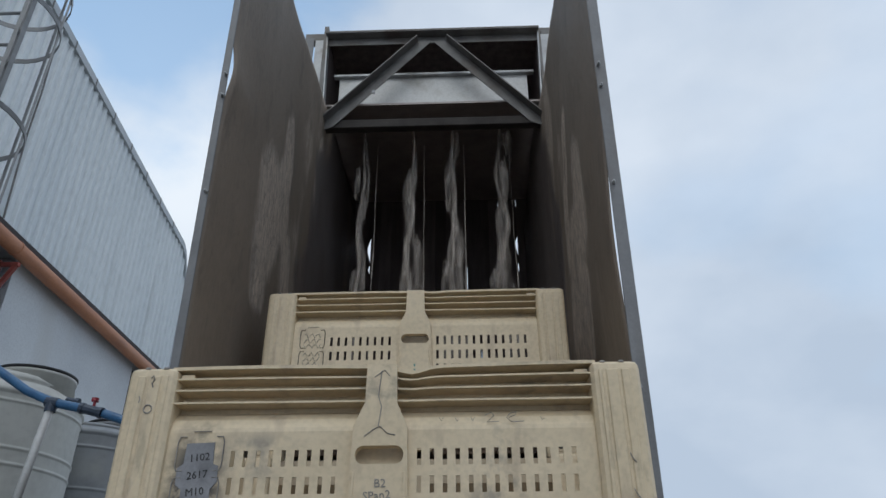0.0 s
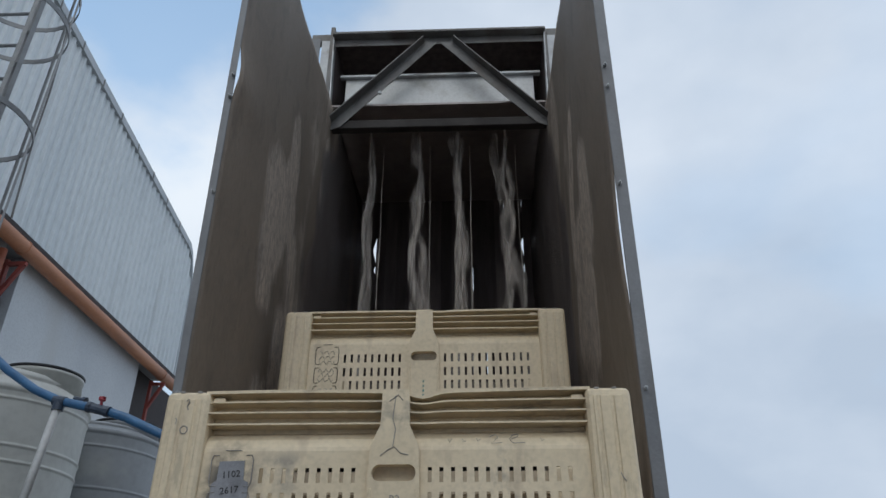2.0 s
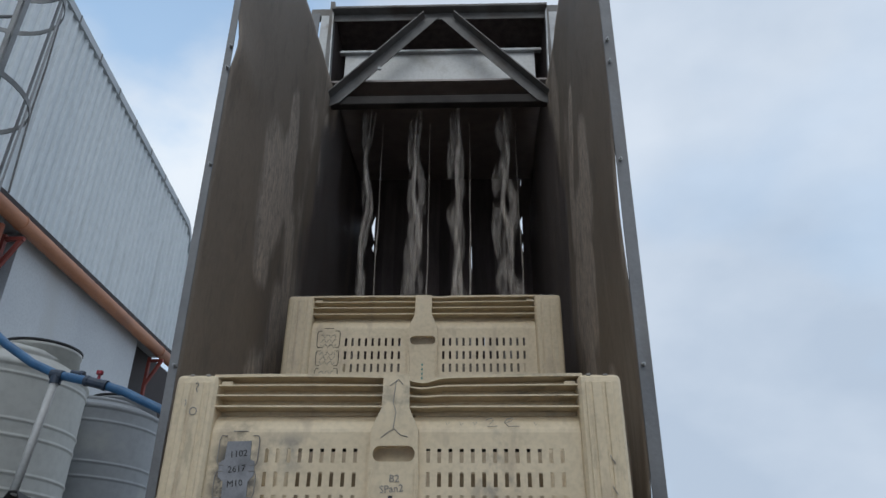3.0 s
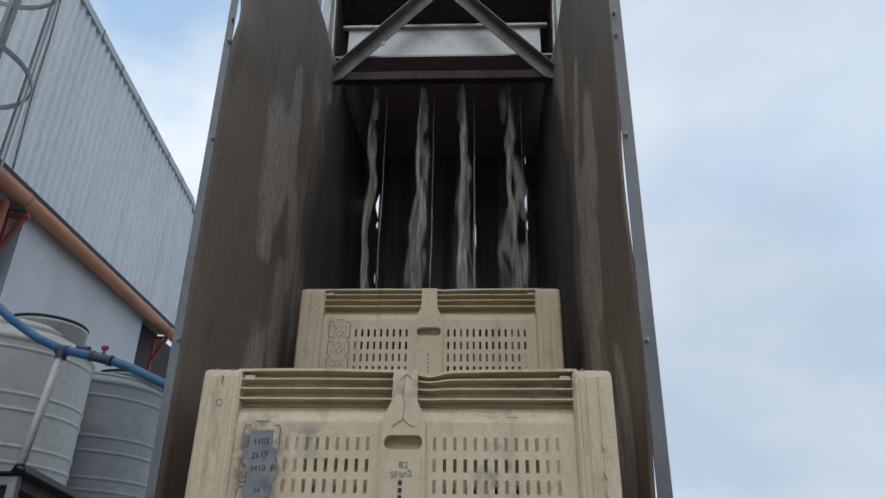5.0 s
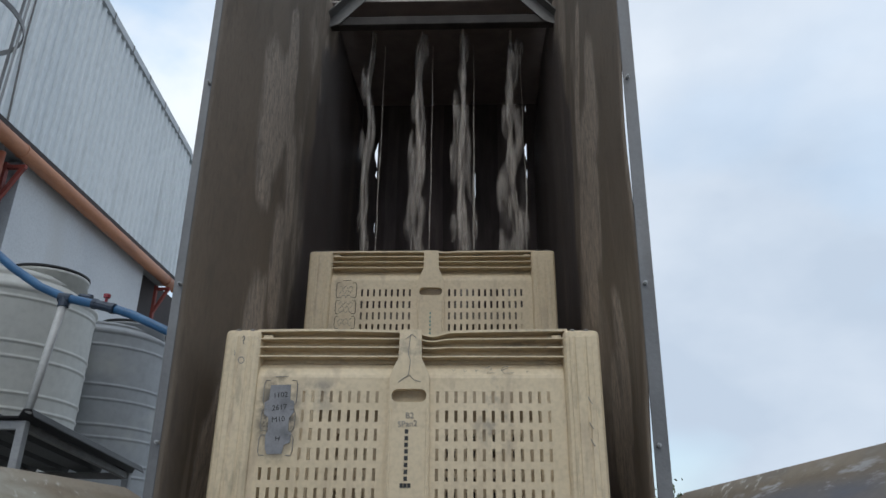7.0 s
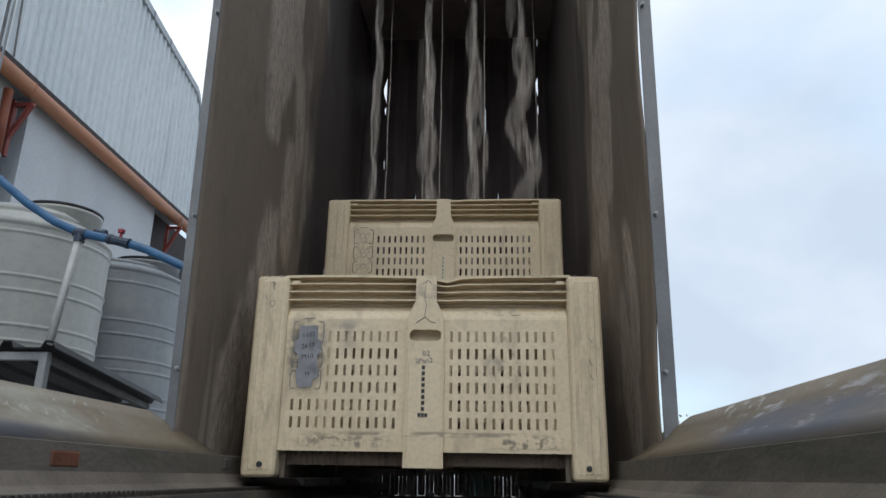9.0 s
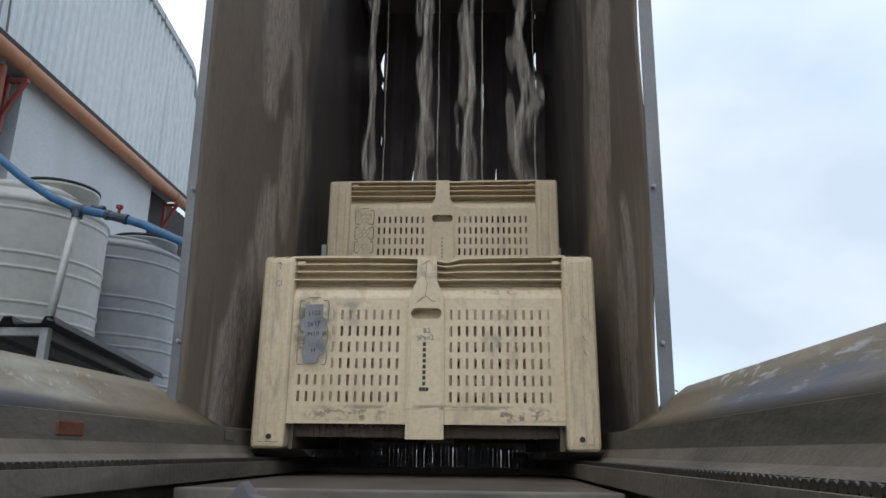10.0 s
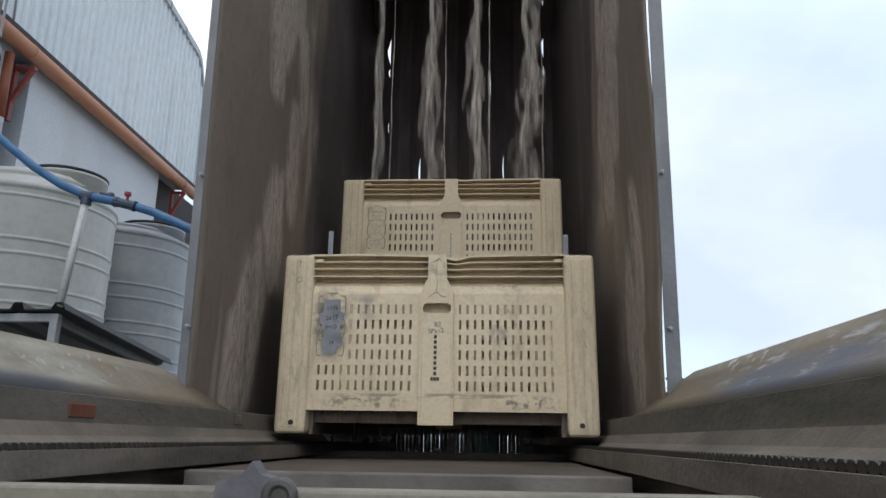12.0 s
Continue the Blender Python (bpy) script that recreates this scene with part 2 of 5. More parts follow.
M_BARK = material("bark", (0.09, 0.07, 0.05), (0.15, 0.12, 0.09), 0.9, scale=2)
M_TEAL = material("teal_plastic", (0.04, 0.22, 0.2), (0.07, 0.30, 0.27), 0.5, scale=6)
# wet brown with the shade under and inside the bins put into it
M_WETSHADE = material("wet_shaded_plastic", (0.12, 0.092, 0.066), (0.19, 0.15, 0.108), 0.4, scale=8, grain=80)
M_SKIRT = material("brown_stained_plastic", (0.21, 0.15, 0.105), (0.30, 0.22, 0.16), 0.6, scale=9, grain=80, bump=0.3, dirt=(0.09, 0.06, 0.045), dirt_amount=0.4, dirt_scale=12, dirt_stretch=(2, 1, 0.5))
M_CLAMP = material("grey_clamp_paint", (0.12, 0.115, 0.13), (0.17, 0.165, 0.18), 0.6, scale=20)
M_LIP = material("worn_cream_lip", (0.20, 0.185, 0.15), (0.34, 0.31, 0.25), 0.6, scale=7, grain=90, dirt=(0.10, 0.10, 0.085), dirt_amount=0.4, dirt_scale=8)
M_CLEAR = material("pale_bluish_plastic", (0.66, 0.72, 0.80), (0.80, 0.85, 0.90), 0.25, scale=6, grain=60, stretch=(4, 4, 0.4))
M_LADDER = material("galvanised_ladder", (0.19, 0.195, 0.20), (0.28, 0.285, 0.29), 0.5, 0.4, scale=7, grain=90)


def sheet_material(seed, reach, bulged, crusts):
    """Mud-brown rubber sheet: a smooth dry strip, a crusted tan belt, and the wet black reach that the water hits."""
    m = material("muddy_rubber_sheet", (0.180, 0.142, 0.111), (0.258, 0.205, 0.160), 0.6, scale=1.1, grain=40, bump=0.3, stretch=(1, 1.2, 0.7))
    t = m.node_tree
    p = t.nodes["Principled BSDF"]
    base = p.inputs["Base Color"].links[0].from_socket
    co = t.nodes.new("ShaderNodeTexCoord")

    def tex(scale, detail, stretch, rough=0.5):
        mp = t.nodes.new("ShaderNodeMapping")
        mp.inputs["Scale"].default_value, mp.inputs["Location"].default_value = stretch, (0, seed, 0.3 * seed)
        t.links.new(co.outputs["Object"], mp.inputs["Vector"])
        n = t.nodes.new("ShaderNodeTexNoise")
        n.inputs["Scale"].default_value, n.inputs["Detail"].default_value, n.inputs["Roughness"].default_value = scale, detail, rough
        t.links.new(mp.outputs["Vector"], n.inputs["Vector"])
        return n.outputs["Fac"]

    def math_node(op, a, b, c=None):
        n = t.nodes.new("ShaderNodeMath")
        n.operation = op
        for k, v in enumerate((a, b, c)):
            if v is None:
                continue
            if isinstance(v, (int, float)):
                n.inputs[k].default_value = v
            else:
                t.links.new(v, n.inputs[k])
        return n.outputs[0]

    def step(src, a, b, lo=0.0, hi=1.0):
        n = t.nodes.new("ShaderNodeMapRange")
        n.interpolation_type = "SMOOTHSTEP"
        for key, v in (("From Min", a), ("From Max", b), ("To Min", lo), ("To Max", hi)):
            n.inputs[key].default_value = v
        t.links.new(src, n.inputs["Value"])
        return n.outputs["Result"]

    def blend(fac, a, colour):
        n = t.nodes.new("ShaderNodeMix")
        n.data_type = "RGBA"
        t.links.new(fac, n.inputs[0])
        t.links.new(a, n.inputs[6])
        n.inputs[7].default_value = (*colour, 1)
        return n.outputs[2]

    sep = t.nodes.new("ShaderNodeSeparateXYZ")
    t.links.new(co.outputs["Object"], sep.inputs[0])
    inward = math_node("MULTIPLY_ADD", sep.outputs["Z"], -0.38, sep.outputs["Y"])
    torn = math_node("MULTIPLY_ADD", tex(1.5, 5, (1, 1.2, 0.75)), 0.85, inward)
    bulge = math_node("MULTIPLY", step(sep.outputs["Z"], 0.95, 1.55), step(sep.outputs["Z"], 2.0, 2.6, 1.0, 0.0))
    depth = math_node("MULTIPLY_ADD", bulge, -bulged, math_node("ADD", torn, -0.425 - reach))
    crust = tex(1.6, 5, (1, 1.5, 0.7))
    belt = math_node("MULTIPLY", step(depth, -0.42, -0.10, 0.0, 0.75), step(crust, 0.40, 0.60))
    rough_crust = tex(30, 6, (1, 1.6, 0.45), 0.72)
    wob = tex(3.0, 5, (1, 1.3, 0.8))
    for cy, cz, ry, rz in crusts:
        dy = math_node("MULTIPLY_ADD", sep.outputs["Y"], 1 / ry, -(cy - 2.11) / ry)
        dz = math_node("MULTIPLY_ADD", sep.outputs["Z"], 1 / rz, -cz / rz)
        dist = math_node("SQRT", math_node("MULTIPLY_ADD", dy, dy, math_node("MULTIPLY", dz, dz)), 0)
        patch = step(math_node("MULTIPLY_ADD", wob, 1.7, dist), 1.68, 2.12, 1.0, 0.0)
        belt = math_node("MAXIMUM", belt, patch)
    belt = math_node("MULTIPLY", belt, step(rough_crust, 0.40, 0.58, 0.55, 1.0))
    col = blend(belt, base, (0.66, 0.545, 0.445))
    drips = math_node("MULTIPLY", step(tex(3.2, 4, (1, 2.2, 0.12)), 0.56, 0.66), step(depth, -0.9, -0.2))
    col = blend(math_node("MULTIPLY", drips, 0.5), col, (0.48, 0.40, 0.32))
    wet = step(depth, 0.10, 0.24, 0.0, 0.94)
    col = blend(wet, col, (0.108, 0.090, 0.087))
    film = math_node("MULTIPLY", step(tex(2.2, 5, (1, 2.6, 0.22)), 0.55, 0.68), math_node("MULTIPLY", wet, 0.5))
    col = blend(film, col, (0.26, 0.20, 0.16))
    specks = math_node("MULTIPLY", step(tex(46, 6, (1, 1.3, 0.55), 0.8), 0.50, 0.64), math_node("MULTIPLY_ADD", belt, 0.35, 0.22))
    col = blend(specks, col, (0.085, 0.068, 0.056))
    blots = math_node("MULTIPLY", step(tex(5.5, 6, (1, 1.3, 0.5), 0.65), 0.52, 0.68), 0.42)
    col = blend(blots, col, (0.10, 0.080, 0.066))
    t.links.new(col, p.inputs["Base Color"])
    t.links.new(step(wet, 0.0, 1.0, 0.62, 0.42), p.inputs["Roughness"])
    bump = t.nodes.new("ShaderNodeBump")
    bump.inputs["Strength"].default_value, bump.inputs["Distance"].default_value = 0.8, 0.03
    t.links.new(math_node("MULTIPLY", rough_crust, math_node("ADD", belt, 0.25)), bump.inputs["Height"])
    t.links.new(bump.outputs["Normal"], p.inputs["Normal"])
    return m


M_SHEET_A = sheet_material(0.0, 0.22, 0.30, [
    (2.78, 2.42, 0.19, 0.30), (3.05, 2.87, 0.10, 0.28), (3.00, 2.60, 0.15, 0.22), (3.22, 2.20, 0.13, 0.34), (3.05, 1.75, 0.13, 0.28), (2.82, 1.33, 0.13, 0.28),
    (2.60, 1.00, 0.11, 0.26), (2.53, 0.75, 0.10, 0.24), (3.80, 3.25, 0.09, 0.32), (2.69, 2.10, 0.10, 0.24)])
M_SHEET_B = sheet_material(7.3, 0.18, 0.20, [
    (3.02, 2.47, 0.10, 0.28), (2.87, 2.14, 0.14, 0.32), (2.98, 1.90, 0.12, 0.28), (2.90, 1.62, 0.12, 0.24), (2.50, 1.15, 0.10, 0.28),
    (2.62, 0.95, 0.12, 0.28), (2.58, 0.72, 0.10, 0.24), (2.66, 2.36, 0.11, 0.28), (2.72, 1.82, 0.10, 0.24), (2.93, 2.80, 0.08, 0.24)])


def stained(source, name, spots):
    """A copy of a material with stains, each a soft oval broken up by noise."""
    m = source.copy()
    m.name = name
    t = m.node_tree
    p = t.nodes["Principled BSDF"]
    col = p.inputs["Base Color"].links[0].from_socket
    co = t.nodes.new("ShaderNodeTexCoord")

    def smudge(col, centre, size, scale, stretch, low, high, colour, amount):
        mp = t.nodes.new("ShaderNodeMapping")
        mp.vector_type = "TEXTURE"
        mp.inputs["Location"].default_value, mp.inputs["Scale"].default_value = centre, size
        t.links.new(co.outputs["Object"], mp.inputs["Vector"])
        far = t.nodes.new("ShaderNodeVectorMath")
        far.operation = "LENGTH"
        t.links.new(mp.outputs["Vector"], far.inputs[0])
        fade = t.nodes.new("ShaderNodeMapRange")
        fade.interpolation_type = "SMOOTHSTEP"
        for key, v in (("From Min", 0.35), ("From Max", 1.0), ("To Min", amount), ("To Max", 0.0)):
            fade.inputs[key].default_value = v
        t.links.new(far.outputs["Value"], fade.inputs["Value"])
        st = t.nodes.new("ShaderNodeMapping")
        st.inputs["Scale"].default_value = stretch
        t.links.new(co.outputs["Object"], st.inputs["Vector"])
        n = t.nodes.new("ShaderNodeTexNoise")
        n.inputs["Scale"].default_value, n.inputs["Detail"].default_value, n.inputs["Roughness"].default_value = scale, 7, 0.6
        t.links.new(st.outputs["Vector"], n.inputs["Vector"])
        r = t.nodes.new("ShaderNodeMapRange")
        r.inputs["From Min"].default_value, r.inputs["From Max"].default_value = low, high
        t.links.new(n.outputs["Fac"], r.inputs["Value"])
        mul = t.nodes.new("ShaderNodeMath")
        mul.operation = "MULTIPLY"
        t.links.new(fade.outputs["Result"], mul.inputs[0])
        t.links.new(r.outputs["Result"], mul.inputs[1])
        mix = t.nodes.new("ShaderNodeMix")
        mix.data_type = "RGBA"
        t.links.new(mul.outputs[0], mix.inputs[0])
        t.links.new(col, mix.inputs[6])
        mix.inputs[7].default_value = (*colour, 1)
        return mix.outputs[2]

    for spot in spots:
        col = smudge(col, *spot)
    t.links.new(col, p.inputs["Base Color"])
    return m


# the much handled bin: smudges round the label and over one panel, scrapes along the foot and the posts
M_WORN = stained(M_CREAM, "smudged_cream_plastic", [
    ((-0.40, 0.02, 0.40), (0.090, 0.1, 0.18), 20, (1, 1, 1), 0.36, 0.56, (0.06, 0.055, 0.05), 1.0),
    ((-0.28, 0.02, 0.46), (0.13, 0.1, 0.075), 14, (1, 1, 1), 0.42, 0.62, (0.20, 0.18, 0.16), 0.7),
    ((0.27, 0.02, 0.40), (0.11, 0.1, 0.18), 24, (1, 1, 0.8), 0.46, 0.64, (0.19, 0.175, 0.16), 0.6),
    ((-0.26, 0.02, 0.115), (0.20, 0.1, 0.035), 38, (0.9, 1, 1.3), 0.50, 0.60, (0.16, 0.13, 0.10), 0.8),
    ((0.33, 0.02, 0.115), (0.17, 0.1, 0.035), 38, (0.9, 1, 1.3), 0.50, 0.60, (0.16, 0.13, 0.10), 0.8),
    ((0.0, 0.02, 0.138), (0.55, 0.1, 0.012), 30, (0.4, 1, 2.0), 0.46, 0.58, (0.20, 0.16, 0.12), 0.7),
    ((0.0, 0.02, 0.62), (0.10, 0.1, 0.09), 18, (1, 1, 1), 0.48, 0.62, (0.22, 0.19, 0.15), 0.6),
    ((0.38, 0.02, 0.63), (0.16, 0.1, 0.07), 14, (1, 1, 2), 0.50, 0.62, (0.2, 0.16, 0.12), 0.6),
    *[((sx, 0.0, 0.33), (0.09, 0.1, 0.42), 15, (2.2, 1, 0.5), 0.52, 0.66, (0.28, 0.235, 0.165), 0.5) for sx in (-0.53, 0.53)],
])
# the guard: a wet patch low down, its blue-grey sky reflection painted in, white scratches across it, algae along the
# band
M_GUARD_SHEEN = stained(M_GUARD, "wet_scratched_guard_sheet", [
    ((0.68, -0.80, 0.625), (0.16, 0.55, 0.055), 3.0, (1, 0.7, 3), 0.25, 0.52, (0.115, 0.124, 0.155), 0.9),
    ((0.69, -0.75, 0.655), (0.16, 0.50, 0.055), 15, (1, 0.6, 4), 0.54, 0.68, (0.55, 0.56, 0.60), 0.8),
    ((0.73, -0.40, 0.69), (0.16, 0.30, 0.03), 24, (1, 1.2, 2), 0.56, 0.66, (0.60, 0.58, 0.54), 0.8),
    ((-0.70, -0.60, 0.655), (0.16, 0.55, 0.07), 5, (1, 0.8, 3), 0.36, 0.62, (0.36, 0.345, 0.29), 0.8),
    ((-0.66, -0.75, 0.600), (0.16, 0.45, 0.030), 4, (1, 0.7, 3), 0.30, 0.55, (0.09, 0.092, 0.11), 0.85),
    ((-0.70, -0.45, 0.66), (0.16, 0.35, 0.05), 26, (1, 1.2, 2), 0.58, 0.68, (0.55, 0.54, 0.50), 0.7)])
M_ALGAE = stained(M_BAND, "mossy_band", [
    ((sx * 0.62, -1.0, 0.575), (0.1, 1.6, 0.045), 5, (1, 0.8, 3), 0.42, 0.60, (0.062, 0.064, 0.045), 0.6) for sx in (-1, 1)])


def water_material(name, cover, floor=0.0):
    """Foaming muddy water: broken by noise, partly see-through."""
    m = bpy.data.materials.new(name)
    m.use_nodes = True
    t = m.node_tree
    p = t.nodes["Principled BSDF"]
    p.inputs["Base Color"].default_value = (0.74, 0.67, 0.61, 1)
    p.inputs["Roughness"].default_value = 0.25
    p.inputs["IOR"].default_value = 1.33
    p.inputs["Transmission Weight"].default_value = 0.25
    co = t.nodes.new("ShaderNodeTexCoord")
    mp = t.nodes.new("ShaderNodeMapping")
    mp.inputs["Scale"].default_value = (22, 22, 4.5)
    n = t.nodes.new("ShaderNodeTexNoise")
    n.inputs["Scale"].default_value, n.inputs["Detail"].default_value, n.inputs["Roughness"].default_value = 1.6, 6, 0.6
    r = t.nodes.new("ShaderNodeMapRange")
    r.inputs["From Min"].default_value, r.inputs["From Max"].default_value = 0.40, 0.62
    r.inputs["To Min"].default_value, r.inputs["To Max"].default_value = floor, cover
    t.links.new(co.outputs["Object"], mp.inputs["Vector"])
    t.links.new(mp.outputs["Vector"], n.inputs["Vector"])
    t.links.new(n.outputs["Fac"], r.inputs["Value"])
    t.links.new(r.outputs["Result"], p.inputs["Alpha"])
    b = t.nodes.new("ShaderNodeBump")
    b.inputs["Strength"].default_value, b.inputs["Distance"].default_value = 0.25, 0.02
    t.links.new(n.outputs["Fac"], b.inputs["Height"])
    t.links.new(b.outputs["Normal"], p.inputs["Normal"])
    return m


M_WATER = water_material("foaming_water", 0.75, 0.10)
M_SPRAY = water_material("water_spray", 0.42)
M_THREAD = water_material("thin_water_thread", 0.7, 0.4)


# ---- builders ----
def root(name, x, y, z, label, category, group="", kind=""):
    ob = new(name)
    ob.empty_display_size = 0.1
    ob.location = (x, y, z)
    return tagged(ob, label, category, group, kind)


def origin_of(ob):
    v = Vector((0, 0, 0))
    while ob is not None:
        v += ob.location
        ob = ob.parent
    return v


def mesh_of(name, bm, mat, smooth=False):
    me = bpy.data.meshes.new(name)
    bm.to_mesh(me)
    bm.free()
    me.materials.append(mat)
    if smooth:
        for f in me.polygons:
            f.use_smooth = True
    return me


def part(name, bm, mat, parent, label="", smooth=False):
    """Links a bmesh, given in world places, as one mesh under a thing or a part."""
    if parent is not None:
        bmesh.ops.translate(bm, verts=bm.verts, vec=-origin_of(parent))
    ob = new(name, mesh_of(name, bm, mat, smooth))
    ob.parent = parent
    return tagged(ob, label)


def box(bm, x0, x1, y0, y1, z0, z1, bevel=0.0, seg=1):
    b = bmesh.new()
    bmesh.ops.create_cube(b, size=1)
    for v in b.verts:
        v.co = Vector(((x0 + x1) / 2 + v.co.x * (x1 - x0), (y0 + y1) / 2 + v.co.y * (y1 - y0), (z0 + z1) / 2 + v.co.z * (z1 - z0)))
    if bevel:
        bmesh.ops.bevel(b, geom=b.edges[:], offset=bevel, segments=seg, affect="EDGES", profile=0.6)
    join(bm, b)
    return bm


def join(bm, b):
    me = bpy.data.meshes.new("tmp")
    b.to_mesh(me)
    b.free()
    bm.from_mesh(me)
    bpy.data.meshes.remove(me)


def prism(bm, outline, y0, y1, axis="y"):
    """An outline of (a, b) pairs drawn out along an axis: y takes (x, z), x takes (y, z), z takes (x, y)."""
    def at(a, b, c):
        return {"y": (a, c, b), "x": (c, a, b), "z": (a, b, c)}[axis]
    lo = [bm.verts.new(at(a, b, y0)) for a, b in outline]
    hi = [bm.verts.new(at(a, b, y1)) for a, b in outline]
    n = len(outline)
    faces = [bm.faces.new(lo), bm.faces.new(hi[::-1])]
    for i in range(n):
        faces.append(bm.faces.new((lo[i], hi[i], hi[(i + 1) % n], lo[(i + 1) % n])))
    bmesh.ops.recalc_face_normals(bm, faces=faces)
    return bm


def beam(bm, p0, p1, w, h, up=(0, 0, 1)):
    """A straight bar of section w by h from p0 to p1."""
    p0, p1, up = Vector(p0), Vector(p1), Vector(up)
    d = (p1 - p0).normalized()
    s = d.cross(up).normalized()
    u = s.cross(d)
    vs = [bm.verts.new(p + s * a * w / 2 + u * b * h / 2) for p in (p0, p1) for a, b in ((-1, -1), (1, -1), (1, 1), (-1, 1))]
    fs = [bm.faces.new([vs[i] for i in q]) for q in ((0, 3, 2, 1), (4, 5, 6, 7), (0, 1, 5, 4), (1, 2, 6, 5), (2, 3, 7, 6), (3, 0, 4, 7))]
    bmesh.ops.recalc_face_normals(bm, faces=fs)
    return bm


def tube(bm, pts, r, n=10, closed=False):
    pts = [Vector(p) for p in pts]
    rings, prev = [], None
    rad = r if isinstance(r, (list, tuple)) else [r] * len(pts)
    for i, p in enumerate(pts):
        if closed:
            d = (pts[(i + 1) % len(pts)] - pts[i - 1]).normalized()
        else:
            d = (pts[min(i + 1, len(pts) - 1)] - pts[max(i - 1, 0)]).normalized()
        if prev is None:
            a = d.cross(Vector((0.31, 0.2, 0.93))).normalized()
        else:
            a = (prev - d * prev.dot(d)).normalized()
        prev, b = a, d.cross(a)
        rings.append([bm.verts.new(p + (a * math.cos(k * math.tau / n) + b * math.sin(k * math.tau / n)) * rad[i]) for k in range(n)])
    span = range(len(rings)) if closed else range(len(rings) - 1)
    for i in span:
        q, w = rings[i], rings[(i + 1) % len(rings)]
        for k in range(n):
            bm.faces.new((q[k], q[(k + 1) % n], w[(k + 1) % n], w[k]))
    if not closed:
        bm.faces.new(rings[0][::-1])
        bm.faces.new(rings[-1])
    return bm


def lathe(bm, profile, cx, cy, n=48):
    """A turned body about the upright through (cx, cy); profile of (radius, z)."""
    rings = [[bm.verts.new((cx + r * math.cos(k * math.tau / n), cy + r * math.sin(k * math.tau / n), z)) for k in range(n)] for r, z in profile]
    for a, b in zip(rings, rings[1:]):
        for k in range(n):
            bm.faces.new((a[k], a[(k + 1) % n], b[(k + 1) % n], b[k]))
    bm.faces.new(rings[0][::-1])
    bm.faces.new(rings[-1])
    return bm


def letters(text, size, mat, parent, x, y, z, name="lettering", label="", tilt=0.0):
    """Built-in font, standing upright and facing -y; x and z are its middle."""
    cu = bpy.data.curves.new(name, "FONT")
    cu.body, cu.size, cu.align_x, cu.align_y, cu.extrude = text, size, "CENTER", "CENTER", 0.0006
    cu.resolution_u = 2
    tmp = bpy.data.objects.new("tmp_text", cu)
    scene.collection.objects.link(tmp)
    me = bpy.data.meshes.new_from_object(tmp.evaluated_get(bpy.context.evaluated_depsgraph_get()))
    bpy.data.objects.remove(tmp)
    me.materials.clear()
    me.materials.append(mat)
    ob = new(name, me)
    ob.parent = parent
    ob.matrix_basis = pose(x, y, z, 90, tilt, 0)
    return tagged(ob, label)


B = bmesh.new

# ---- ground and distance ----
bm = B()
bmesh.ops.create_grid(bm, x_segments=40, y_segments=40, size=1500)
ground = part("ground", bm, M_GROUND, None)
tagged(ground, "grey concrete yard stained with water", "ground", kind="structure")


# ---- the drench tower ----
PX, FRONT, MID, BACK = 0.746, 2.11, 3.79, 5.5
LEAN = 0.0146


def lean_out(bm, sx):
    """The uprights spread a little towards the top."""
    for v in bm.verts:
        v.co.x += sx * LEAN * (v.co.z - 3.0)


tower = root("drench_tower", 0, 2.11, 0, "tall grey steel drenching tower hung with muddy brown sheets", "drench tower")
for sx in (-1, 1):
    for y, top in ((FRONT, 4.05), (BACK, 4.6)):
        bm = B()
        half = 0.021 if sx > 0 else 0.014
        box(bm, sx * (PX + 0.004) - half, sx * (PX + 0.004) + half, y - 0.003, y + 0.003, 0, top, 0.001)
        box(bm, sx * (PX + 0.001 + half) - 0.003, sx * (PX + 0.001 + half) + 0.003, y + 0.0031, y + 0.05, 0, top, 0.001)
        lean_out(bm, sx)
        post = part("post", bm, M_POST, tower, "weathered grey angle post")
        if y == FRONT:
            for z in (0.83, 1.31, 2.06, 2.51, 2.62, 3.3):
                b2 = B()
                tube(b2, [(sx * (PX - 0.004), y - 0.016, z), (sx * (PX - 0.004), y + 0.0, z)], 0.0065, 6)
                tube(b2, [(sx * (PX - 0.004), y - 0.024, z), (sx * (PX - 0.004), y - 0.016, z)], 0.0035, 6)
                lean_out(b2, sx)
                part("bolt", b2, M_GALV, post)


